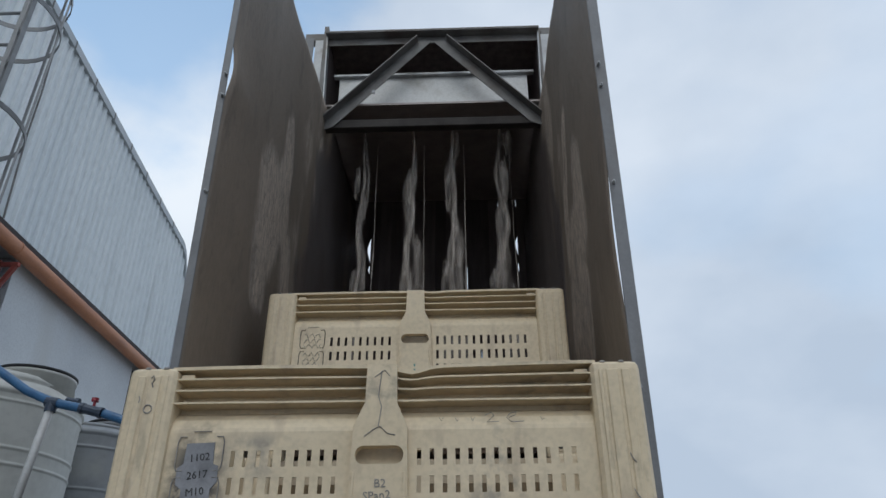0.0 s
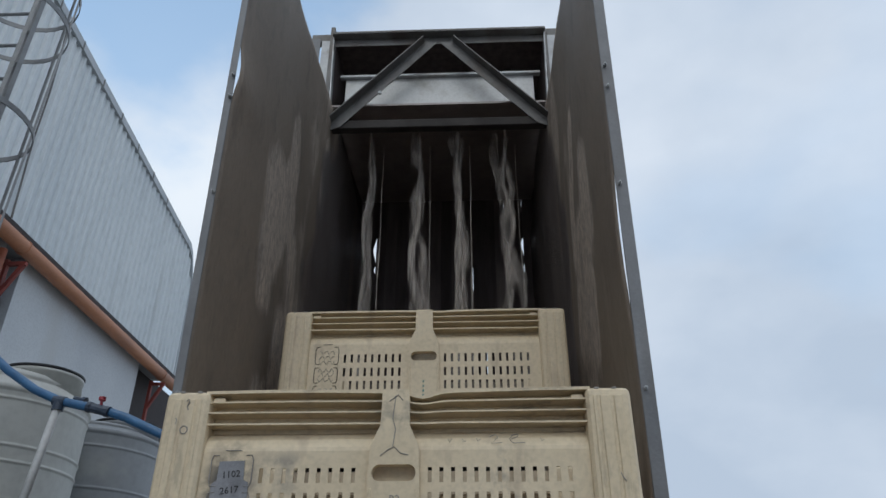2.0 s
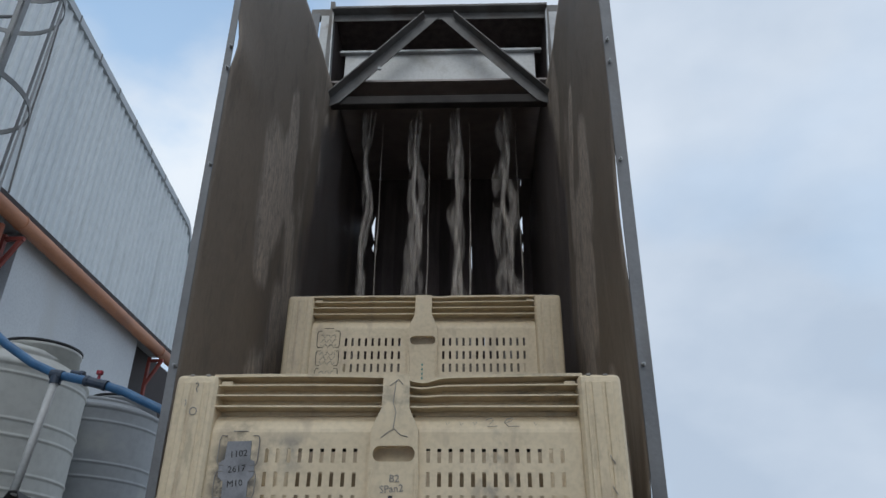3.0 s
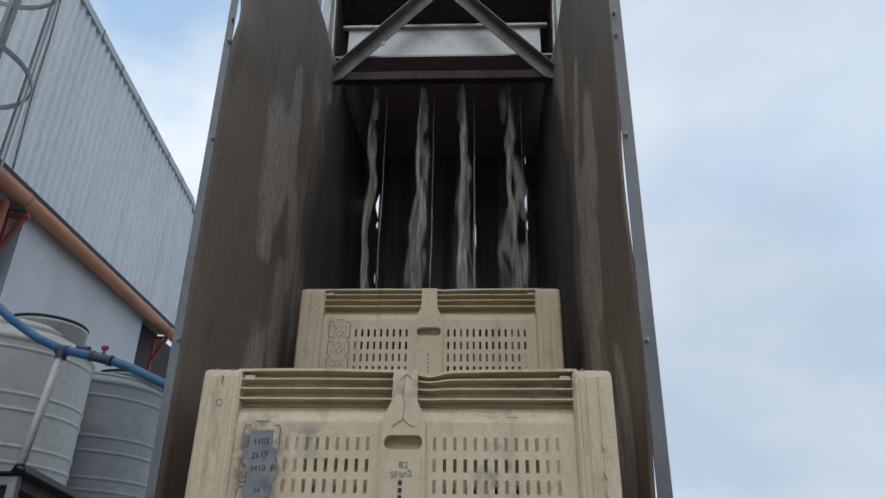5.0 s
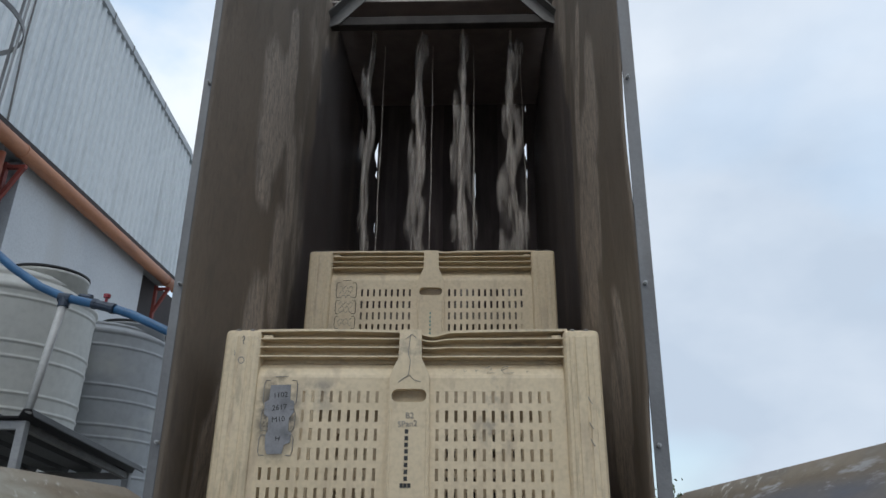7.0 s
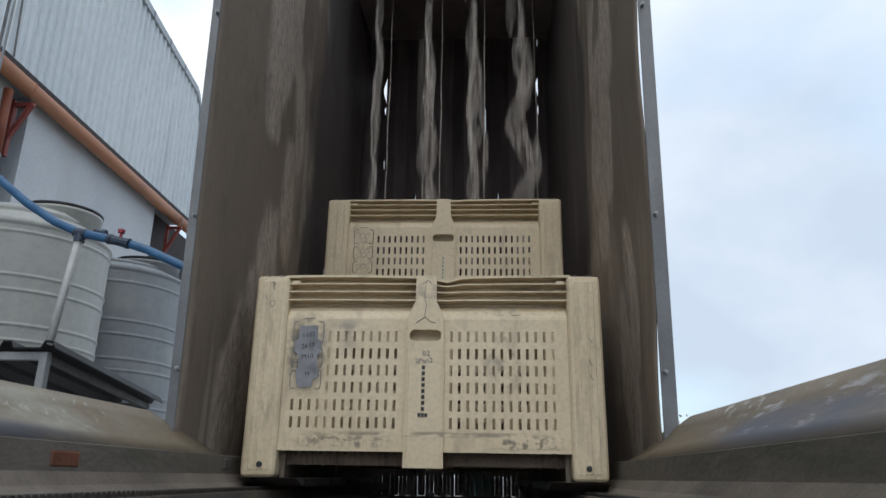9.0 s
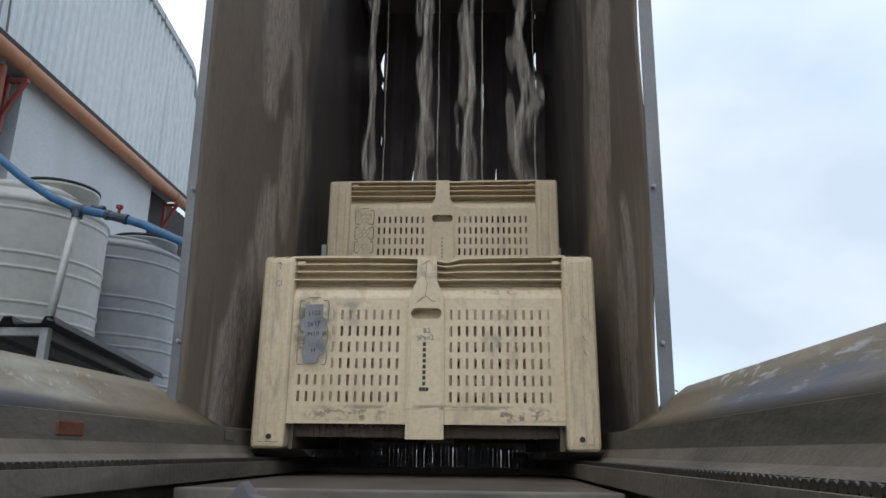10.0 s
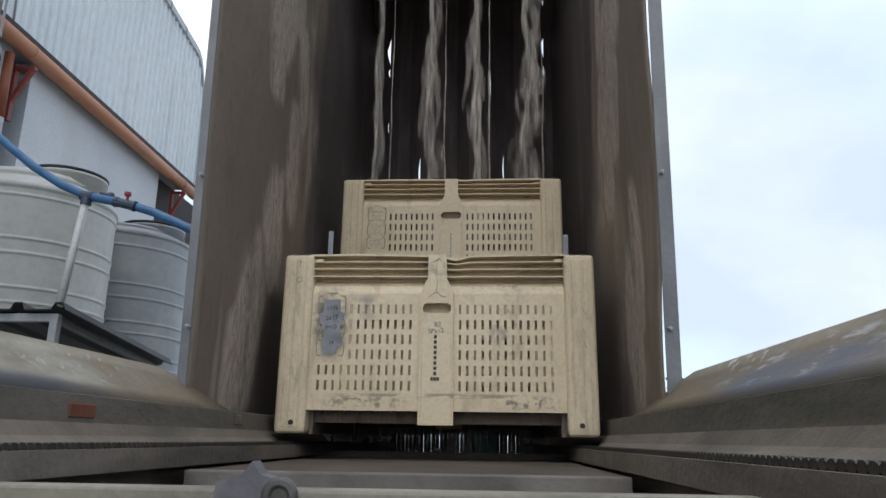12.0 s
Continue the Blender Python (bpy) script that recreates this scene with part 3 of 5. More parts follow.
def hung_sheet(side, mat):
    """A heavy sheet along one side of the tower, buckled between its fixings."""
    bm = B()
    ny, nz, y0, y1, z0, z1 = 70, 70, FRONT + 0.012, BACK, 0.56, 3.87
    rows = []
    for i in range(ny + 1):
        y = y0 + (y1 - y0) * i / ny
        row = []
        for j in range(nz + 1):
            z = z0 + (z1 - z0) * j / nz
            edge = math.exp(-((y - y0) / 0.28) ** 2)
            if side < 0:
                slack = 0.024 * math.exp(-((z - 2.66) / 0.13) ** 2) - 0.014
            else:
                slack = -0.007 + 0.017 * math.exp(-((z - 1.85) / 0.38) ** 2) + 0.017 * math.exp(-((z - 0.75) / 0.33) ** 2)
            wave = 0.020 * noise.noise((y * 1.3, z * 0.8, 3.1 * side)) + 0.012 * math.sin(2.4 * y + 0.9 * z) + 0.004 * noise.noise((y * 6, z * 2, 9.0 * side))
            belly = 0.03 * math.sin(math.pi * min(1, max(0, (y - y0) / 1.7))) * math.exp(-((z - 1.9) / 1.1) ** 2)
            x = side * (0.729 + edge * LEAN * (z - 3.0) - edge * slack - (1 - edge) * (wave + belly))
            ztop = 0.04 * noise.noise((y * 0.9, 2.0, side)) * (1 if j == nz else 0)
            row.append(bm.verts.new((x, y, z + ztop)))
        rows.append(row)
    faces = []
    for a, b in zip(rows, rows[1:]):
        for j in range(nz):
            faces.append(bm.faces.new((a[j], b[j], b[j + 1], a[j + 1])))
    got = bmesh.ops.extrude_face_region(bm, geom=faces)
    bmesh.ops.translate(bm, verts=[g for g in got["geom"] if isinstance(g, bmesh.types.BMVert)], vec=(side * 0.006, 0, 0))
    bmesh.ops.recalc_face_normals(bm, faces=bm.faces)
    return part("side_sheet", bm, mat, tower, "muddy brown sheet streaked tan and wet", smooth=True)


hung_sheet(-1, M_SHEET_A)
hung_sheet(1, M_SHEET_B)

# the braced frame of the water tray
bm = B()
box(bm, -0.76, 0.76, MID, MID + 0.006, 3.713, 3.778, 0.002)
box(bm, -0.76, 0.76, MID + 0.0062, MID + 0.062, 3.713, 3.72, 0.002)
part("bottom_beam", bm, M_WETBEAM, tower, "dark wet bottom beam")
bm = B()
box(bm, -0.77, 0.77, MID, MID + 0.007, 4.470, 4.535, 0.002)
box(bm, -0.77, 0.77, MID - 0.062, MID + 0.007, 4.5352, 4.542, 0.002)
box(bm, -0.77, 0.77, MID - 0.062, MID - 0.056, 4.5422, 4.556, 0.001)
part("top_beam", bm, M_STEEL, tower)
bm = B()
box(bm, -0.95, 0.90, MID + 0.06, MID + 0.12, 4.585, 4.66, 0.003)
part("rear_top_beam", bm, M_STEEL, tower)
for sx in (-1, 1):
    bm = B()
    prism(bm, [(sx * 0.738, 3.684), (sx * 0.738, 3.742), (sx * 0.104, 4.474), (sx * 0.008, 4.474), (sx * 0.665, 3.715)], MID - 0.014, MID - 0.007)
    prism(bm, [(sx * 0.738, 3.742), (sx * 0.738, 3.752), (sx * 0.112, 4.474), (sx * 0.103, 4.474)], MID - 0.080, MID - 0.007)
    brace = part("brace", bm, M_STEEL, tower)
    bm = B()
    prism(bm, [(sx * 0.74, 3.72), (sx * 0.86, 3.72), (sx * 0.86, 4.55), (sx * 0.76, 4.55)], MID + 0.02, MID + 0.03)
    prism(bm, [(sx * 0.74, 3.72), (sx * 0.75, 3.72), (sx * 0.77, 4.55), (sx * 0.76, 4.55)], MID - 0.03, MID + 0.02)
    part("side_plate", bm, M_GALV, tower, "pale galvanised side plate")
bm = B()
tube(bm, [(-0.405, MID - 0.030, 4.000), (-0.405, MID - 0.0142, 4.000)], 0.014, 6)
part("bolt", bm, M_GALV, tower)
bm = B()
box(bm, -0.795, -0.765, MID - 0.01, MID + 0.03, 3.72, 4.66, 0.002)
part("upright", bm, M_STEEL, tower)
bm = B()
box(bm, -0.95, -0.875, MID + 0.03, MID + 0.036, 3.88, 4.585, 0.001)
part("outer_plate", bm, M_POST, tower)
bm = B()
box(bm, 0.765, 0.785, MID - 0.01, MID + 0.03, 3.72, 4.58, 0.002)
part("upright", bm, M_STEEL, tower)
# the tray with its rolled lip
bm = B()
box(bm, -0.68, 0.68, MID + 0.13, MID + 0.138, 3.962, 4.27, 0.002)
part("tray_front", bm, M_TRAY, tower, "pale scuffed metal tray front")
bm = B()
box(bm, -0.72, 0.73, MID + 0.10, MID + 0.14, 4.262, 4.287, 0.004)
part("tray_lip", bm, M_GALV, tower)
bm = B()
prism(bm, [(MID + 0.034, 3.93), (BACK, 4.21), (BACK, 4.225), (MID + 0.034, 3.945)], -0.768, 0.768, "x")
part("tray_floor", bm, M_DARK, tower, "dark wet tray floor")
bm = B()
box(bm, -0.80, 0.80, MID + 0.05, BACK, 4.601, 4.612)
part("hood", bm, M_STRIP, tower)
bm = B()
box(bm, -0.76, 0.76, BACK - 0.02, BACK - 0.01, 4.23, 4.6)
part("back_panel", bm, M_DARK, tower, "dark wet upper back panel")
for sx in (-1, 1):
    bm = B()
    box(bm, sx * 0.775 - 0.005, sx * 0.775 + 0.005, MID + 0.0301, BACK, 3.80, 4.60)
    part("hood_side", bm, M_STRIP, tower)
# strip curtain at the far end
rng = random.Random(4)
SEAMS = [-0.765, -0.612, -0.53, -0.44, -0.344, -0.25, -0.15, -0.05, 0.05, 0.14, 0.235, 0.33, 0.43, 0.52, 0.678, 0.765]
TEARS = {1: [(3.70, 0.09, 0.022), (3.50, 0.03, 0.012), (3.0, 0.05, 0.008)], 4: [(2.60, 0.13, 0.014)], 10: [(3.40, 0.12, 0.011)], 11: [(2.62, 0.14, 0.010)],
         14: [(4.16, 0.025, 0.016), (3.74, 0.04, 0.014), (3.70, 0.08, 0.010), (3.50, 0.05, 0.010)], 13: [(4.15, 0.03, 0.010)], 7: [(2.3, 0.1, 0.008)]}
for k, (xa, xb) in enumerate(zip(SEAMS, SEAMS[1:])):
    bm = B()
    zlow, n, prev = 0.54 + 0.02 * rng.random(), 70, None
    for i in range(n + 1):
        z = zlow + (4.24 - zlow) * i / n
        g = 0.004 * math.sin(3.1 * z)
        cut = sum(d * math.exp(-((z - zc) / w) ** 2) for zc, w, d in TEARS.get(k + 1, ()))
        pair = [bm.verts.new((xa - 0.004 + g, BACK - 0.04 + 0.006 * (k % 2), z)), bm.verts.new((xb + 0.002 + g - cut * 1.5, BACK - 0.04 + 0.006 * (k % 2), z))]
        if prev:
            bm.faces.new((prev[0], prev[1], pair[1], pair[0]))
        prev = pair
    got = bmesh.ops.extrude_face_region(bm, geom=bm.faces[:])
    bmesh.ops.translate(bm, verts=[g for g in got["geom"] if isinstance(g, bmesh.types.BMVert)], vec=(0, 0.003, 0))
    bmesh.ops.recalc_face_normals(bm, faces=bm.faces)
    part("curtain_strip", bm, M_STRIP, tower)
x = -0.66
while x < 0.66:
    w = rng.uniform(0.024, 0.033)
    bm = B()
    box(bm, x, x + w, BACK + 0.04, BACK + 0.043, rng.uniform(0.395, 0.41), 0.70)
    part("fringe_strip", bm, M_STRIP, tower)
    x += w + rng.choice((0.0004, 0.0006, 0.0008, 0.001, 0.002, 0.004))
bm = B()
box(bm, -0.74, 0.74, BACK + 0.03, BACK + 0.06, 0.68, 0.74, 0.003)
part("fringe_rail", bm, M_STEEL, tower)

# clear splash strips low at the sides
for xa, xb, y, top in ((-0.700, -0.672, 3.86, 1.64), (0.628, 0.672, 4.15, 1.70)):
    bm = B()
    box(bm, xa, xb, y, y + 0.003, 0.62, top, 0.001)
    for k in range(4):
        xm = xa + (xb - xa) * (k + 0.5) / 4
        box(bm, xm - 0.002, xm + 0.002, y - 0.0025, y - 0.0002, 0.62, top - 0.01)
    part("splash_strip", bm, M_CLEAR, tower, "pale bluish plastic splash strip")

# ---- the conveyor ----
conveyor = root("chain_conveyor", 0, 2.0, 0, "wet chain conveyor with stained rails and flared guards", "conveyor")
Y0, Y1 = -1.2, 7.0
for sx in (-1, 1):
    bm = B()
    prism(bm, [(sx * 0.50, 0.445), (sx * 0.50, 0.487), (sx * 0.56, 0.487), (sx * 0.56, 0.445)], Y0, Y1)
    part("chain_beam", bm, M_RAIL, conveyor, "stained grey beam under the chain")
    bm = B()
    # the lip down to 0.322 is added to block the lit ground outside
    prism(bm, [(sx * 0.562, 0.489), (sx * 0.60, 0.509), (sx * 0.616, 0.534), (sx * 0.625, 0.534), (sx * 0.625, 0.322), (sx * 0.603, 0.322), (sx * 0.603, 0.40), (sx * 0.563, 0.40)], Y0, Y1)
    part("inner_ledge", bm, M_RAIL, conveyor)
    bm = B()
    prism(bm, [(sx * 0.619, 0.522), (sx * 0.622, 0.588), (sx * 0.64, 0.592), (sx * 0.64, 0.522)], Y0, Y1)
    band = part("side_band", bm, M_ALGAE, conveyor, "algae-stained side band")
    bm = B()
    ya, yb = Y0, 2.04
    n = 24
    cols = []
    for i in range(n + 1):
        y = ya + (yb - ya) * i / n
        cols.append([(0.628 + 0.124 * s + 0.010 * math.sin(s * math.pi) + 0.004 * noise.noise((y * 1.5, s * 2, sx)), y, 0.59 + 0.112 * s) for s in (0, 0.25, 0.5, 0.75, 1)])
    cols.append([(0.628 + 0.02 * s, yb + 0.28, 0.59 + 0.008 * s) for s in (0, 0.25, 0.5, 0.75, 1)])
    vs = [[bm.verts.new((sx * a, b, c)) for a, b, c in col] for col in cols]
    fs = []
    for a, b in zip(vs, vs[1:]):
        for j in range(4):
            fs.append(bm.faces.new((a[j], b[j], b[j + 1], a[j + 1])))
    got = bmesh.ops.extrude_face_region(bm, geom=fs)
    bmesh.ops.translate(bm, verts=[g for g in got["geom"] if isinstance(g, bmesh.types.BMVert)], vec=(sx * 0.004, 0, -0.003))
    bmesh.ops.recalc_face_normals(bm, faces=bm.faces)
    part("flared_guard", bm, M_GUARD_SHEEN, conveyor, "scratched pale flared metal guard", smooth=True)
    for y in (0.2, 2.6, 5.4):
        bm = B()
        box(bm, sx * 0.60 - 0.035, sx * 0.60 + 0.035, y - 0.035, y + 0.035, 0, 0.321, 0.004)
        part("leg", bm, M_STEEL, conveyor)
bm = B()
box(bm, -0.66, -0.617, 1.375, 1.475, 0.541, 0.572, 0.004)
part("orange_block", bm, M_RUST, conveyor, "rust-brown block in the side band")
bm = B()
box(bm, -0.632, -0.614, 2.32, 2.38, 0.548, 0.58, 0.003)
part("cable_hole", bm, M_RUNNER, conveyor)
# made-up dark sheet that keeps the space below the chains dark
bm = B()
box(bm, -0.60, 0.60, 0.35, 6.8, 0.325, 0.335)
part("drip_pan", bm, M_DECK, conveyor, "added dark sheet under the chains that hides the bright yard")
bm = B()
box(bm, -0.497, 0.497, 1.70, 3.015, 0.424, 0.437, 0.002)
part("deck", bm, M_DECK, conveyor, "dark wet deck plate")
bm = B()
box(bm, -0.56, 0.56, 3.02, 3.08, 0.42, 0.462, 0.004)
part("cross_member", bm, M_DECK, conveyor)
bm = B()
box(bm, -0.03, 0.0, 3.02, 3.05, 0.462, 0.478, 0.003)
part("stop_block", bm, M_RUNNER, conveyor)
bm = B()
box(bm, -0.497, 0.497, 1.66, 1.6985, 0.375, 0.438, 0.004, 2)
part("cross_beam", bm, M_BEAM, conveyor, "pale worn cross beam under the deck's edge")
bm = B()
box(bm, -0.60, 0.60, 0.90, 0.95, 0.34, 0.451, 0.004, 2)
part("near_beam", bm, M_LIP, conveyor, "pale worn near beam")
# clamp with a ring, hooked over the near beam
clamp = root("pipe_clamp", -0.09, 0.88, 0.40, "grey pipe clamp hooked over the pale beam", "clamp")
bm = B()
prism(bm, [(-0.137, 0.400), (-0.134, 0.460), (-0.105, 0.468), (-0.093, 0.484), (-0.082, 0.469), (-0.057, 0.462), (-0.046, 0.440), (-0.044, 0.400)], 0.866, 0.8985)
box(bm, -0.114, -0.071, 0.8987, 0.935, 0.4514, 0.461, 0.002)
part("clamp_body", bm, M_CLAMP, clamp)
bm = B()
tube(bm, [(-0.056 + 0.015 * math.cos(a * math.tau / 20), 0.860, 0.446 + 0.015 * math.sin(a * math.tau / 20)) for a in range(20)], 0.007, 8, closed=True)
tube(bm, [(-0.056, 0.857, 0.446), (-0.056, 0.864, 0.446)], 0.011, 12)
part("ring", bm, M_RUNNER, clamp)


# ---- bins ----
BW, BD, BH = 0.585, 0.97, 0.677
COLS_L = [-0.436 + 0.0281 * i for i in range(13)]
COLS_R = [0.086 + 0.0280 * i for i in range(13)]
ROWS_Z = [0.465, 0.406, 0.350, 0.292, 0.234, 0.177]


def slot_panel(cols, x0, x1, z0, z1, skip):
    """A moulded panel, 4 mm thick, with upright slots through it; skip: columns without slots in the upper rows."""
    hw, hh = 0.0049, 0.0180
    xs = sorted({x0, x1, *[c + s * hw for c in cols for s in (-1, 1)]})
    zs = sorted({z0, z1, *[r + s * hh for r in ROWS_Z for s in (-1, 1)]})
    bm = B()
    grid = [[bm.verts.new((x, 0.018, z)) for z in zs] for x in xs]
    faces = []
    for i in range(len(xs) - 1):
        for j in range(len(zs) - 1):
            cx, cz = (xs[i] + xs[i + 1]) / 2, (zs[j] + zs[j + 1]) / 2
            hole = any(abs(cx - c) < hw and k >= skip or abs(cx - c) < hw and cz < 0.26 for k, c in enumerate(cols)) and any(abs(cz - r) < hh for r in ROWS_Z)
            if not hole:
                faces.append(bm.faces.new((grid[i][j], grid[i + 1][j], grid[i + 1][j + 1], grid[i][j + 1])))
    got = bmesh.ops.extrude_face_region(bm, geom=faces)
    bmesh.ops.translate(bm, verts=[g for g in got["geom"] if isinstance(g, bmesh.types.BMVert)], vec=(0, 0.004, 0))
    bmesh.ops.recalc_face_normals(bm, faces=bm.faces)
    return bm


def fin(bm, x0, x1, z, depth, t, warp):
    """One thin ledge of the rim, dented by long use."""
    n = 28
    ring = []
    for i in range(n + 1):
        x = x0 + (x1 - x0) * i / n
        s = i / n
        dent = warp * (1.0 if z > 0.66 else 0.5 if z > 0.64 else 0.25 if z > 0.61 else 0.12)
        dz = dent * (-0.013 * math.exp(-((s - 0.08) / 0.075) ** 2) - 0.007 * (1 - s) ** 1.5 + 0.004) if x0 > 0 else dent * 0.004 * math.sin(2.6 * s + 0.6)
        dy = 0.0012 * math.sin(4 * s + z * 40) * (1 if warp else 0)
        ring.append([bm.verts.new((x, 0.050 - depth + dy, z - t / 2 + dz)), bm.verts.new((x, 0.064, z - t / 2 + dz)),
                     bm.verts.new((x, 0.064, z + t / 2 + dz)), bm.verts.new((x, 0.050 - depth + dy, z + t / 2 + dz))])
    fs = []
    for a, b in zip(ring, ring[1:]):
        for k in range(4):
            fs.append(bm.faces.new((a[k], a[(k + 1) % 4], b[(k + 1) % 4], b[k])))
    fs += [bm.faces.new(ring[0]), bm.faces.new(ring[-1][::-1])]
    bmesh.ops.recalc_face_normals(bm, faces=fs)


def make_bin(label, warp, marks, cream=None):
    """A stackable cream fruit bin, its front at y = 0 and its base at z = 0."""
    # rear bins' inner walls get the darker brown, for the shade inside the tower
    cream, inner = cream or M_CREAM, M_INNER if warp > 0.5 else M_WETSHADE
    b = root("fruit_bin", 0, 0, 0, label, "fruit bin", "fruit bins on the conveyor")
    for cols, x0, x1, skip in ((COLS_L, -0.475, -0.055, 4), (COLS_R, 0.055, 0.475, 0)):
        part("front_panel", slot_panel(cols, x0, x1, 0.085, 0.525, skip), cream, b)
        x0r, x1r = (x0, -0.033) if x0 < 0 else (0.033, x1)
        bm = B()
        prism(bm, [(0.018, 0.525), (0.020, 0.535), (0.030, 0.556), (0.046, 0.572), (0.062, 0.580), (0.062, 0.673), (0.068, 0.673), (0.068, 0.575), (0.050, 0.566), (0.036, 0.551), (0.026, 0.533), (0.023, 0.525)], x0r, x1r, "x")
        part("rim_recess", bm, cream, b)
        for z, depth, t in ((0.673, 0.040, 0.008), (0.648, 0.040, 0.004), (0.621, 0.040, 0.004), (0.592, 0.038, 0.0045)):
            bm = B()
            fin(bm, *((x0r - 0.012, x1r) if x0 < 0 else (x0r, x1r + 0.012)), z, depth, t, warp)
            part("rim_rib", bm, cream, b)
        bm = B()
        box(bm, *((x0 + 0.006, x0 + 0.036) if x0 < 0 else (x1 - 0.036, x1 - 0.006)), 0.020, 0.060, 0.652, 0.664, 0.002)
        part("rim_tab", bm, cream, b)
        # underside of the floor between the feet, ribbed; pocket shade is in its colour
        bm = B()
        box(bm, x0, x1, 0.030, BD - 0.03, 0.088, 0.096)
        floor_part = part("floor", bm, M_WETSHADE, b, "wet brown underside darkened for shade")
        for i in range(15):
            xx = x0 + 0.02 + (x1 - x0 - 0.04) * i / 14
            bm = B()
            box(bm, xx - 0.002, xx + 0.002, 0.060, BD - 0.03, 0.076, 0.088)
            part("floor_rib", bm, M_WETSHADE, floor_part)
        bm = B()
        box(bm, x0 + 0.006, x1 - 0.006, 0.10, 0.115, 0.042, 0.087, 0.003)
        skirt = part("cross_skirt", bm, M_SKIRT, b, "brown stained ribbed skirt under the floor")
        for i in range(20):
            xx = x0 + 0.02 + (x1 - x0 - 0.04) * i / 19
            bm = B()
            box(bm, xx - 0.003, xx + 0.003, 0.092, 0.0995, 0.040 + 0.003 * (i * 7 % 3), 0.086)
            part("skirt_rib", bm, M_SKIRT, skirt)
        # moulded band above the fork pocket with raised, worn lettering bars
        bm = B()
        xa, xb = (-0.42, -0.22) if x0 < 0 else (0.20, 0.45)
        k = 0
        while xa < xb:
            w = 0.012 + 0.008 * ((k * 7) % 3) / 2
            box(bm, xa, xa + w, 0.0155, 0.0185, 0.100, 0.124 if k % 3 else 0.130)
            xa += w + 0.007
            k += 1
        tagged(part("embossed_mark", bm, cream, b), kind="stuff")
    for sx in (-1, 1):
        for y0, y1 in ((0.0, 0.10), (BD - 0.10, BD)):
            bm = B()
            box(bm, min(sx * 0.472, sx * BW), max(sx * 0.472, sx * BW), y0, y1, 0.0, BH, 0.020, 3)
            corner = part("corner_post", bm, cream, b)
            if y0 == 0.0:
                for xa, xb in ((0.490, 0.500), (0.507, 0.534), (0.541, 0.560)):
                    bm = B()
                    box(bm, min(sx * xa, sx * xb), max(sx * xa, sx * xb), -0.003, 0.01, 0.022, BH - 0.022, 0.002)
                    part("post_rib", bm, cream, corner)
                bm = B()
                tube(bm, [(sx * 0.521, -0.006, 0.040), (sx * 0.521, 0.002, 0.040)], 0.0095, 12)
                part("bolt_hole", bm, M_BLACK, corner)
                for xn in (0.502, 0.545):
                    bm = B()
                    box(bm, sx * xn - 0.006, sx * xn + 0.006, 0.004, 0.030, BH - 0.004, BH + 0.0012, 0.001)
                    part("stacking_notch", bm, M_SCUFF, corner)
        bm = B()
        prism(bm, [(0.10, 0.06), (BD - 0.10, 0.06), (BD - 0.10, BH - 0.01), (0.10, BH - 0.01)], min(sx * (BW - 0.03), sx * (BW - 0.022)), max(sx * (BW - 0.03), sx * (BW - 0.022)), "x")
        for z in (BH - 0.01, BH - 0.04, BH - 0.07):
            box(bm, min(sx * (BW - 0.028), sx * (BW - 0.004)), max(sx * (BW - 0.028), sx * (BW - 0.004)), 0.10, BD - 0.10, z - 0.004, z + 0.004)
        part("side_wall", bm, cream, b)
        bm = B()
        prism(bm, [(-0.006, -0.002), (0.10, -0.027), (BD - 0.1, -0.027), (BD + 0.006, -0.002)], min(sx * 0.40, sx * (BW + 0.004)), max(sx * 0.40, sx * (BW + 0.004)), "x")
        part("runner", bm, M_RUNNER, b, "wet black runner")
        # made-up board that hides the lit back posts, dark like the shade there
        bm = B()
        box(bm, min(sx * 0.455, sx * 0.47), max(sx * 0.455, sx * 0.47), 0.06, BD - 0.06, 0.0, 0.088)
        part("skid", bm, M_WETSHADE, b, "added dark brown board closing the gap by the feet")
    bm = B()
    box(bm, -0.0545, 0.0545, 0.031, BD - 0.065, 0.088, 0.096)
    part("floor_middle", bm, M_WETSHADE, b)
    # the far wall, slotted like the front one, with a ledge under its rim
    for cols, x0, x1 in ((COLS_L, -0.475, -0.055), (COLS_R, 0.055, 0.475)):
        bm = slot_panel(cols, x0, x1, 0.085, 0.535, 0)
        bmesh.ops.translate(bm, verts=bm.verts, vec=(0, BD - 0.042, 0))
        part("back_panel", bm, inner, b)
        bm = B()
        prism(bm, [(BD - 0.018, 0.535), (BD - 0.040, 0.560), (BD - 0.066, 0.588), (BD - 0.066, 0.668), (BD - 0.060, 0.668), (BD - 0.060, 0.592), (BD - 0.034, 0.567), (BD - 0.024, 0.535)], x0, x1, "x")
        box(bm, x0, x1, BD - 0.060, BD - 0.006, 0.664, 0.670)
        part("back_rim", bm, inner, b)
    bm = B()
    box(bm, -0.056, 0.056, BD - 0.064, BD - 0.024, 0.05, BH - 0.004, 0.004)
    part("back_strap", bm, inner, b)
    # centre strap with the hand hole
    bm = B()
    prism(bm, [(-0.034, BH), (-0.036, 0.585), (-0.060, 0.530), (-0.060, 0.487), (0.060, 0.487), (0.060, 0.530), (0.036, 0.585), (0.034, BH)], 0.004, 0.030)
    for sx in (-1, 1):
        prism(bm, [(sx * 0.060, 0.487)] + [(sx * (0.035 + 0.018 * math.cos(radians(a))), 0.467 + 0.020 * math.sin(radians(a))) for a in range(90, -91, -15)] + [(sx * 0.062, 0.447)], 0.004, 0.030)
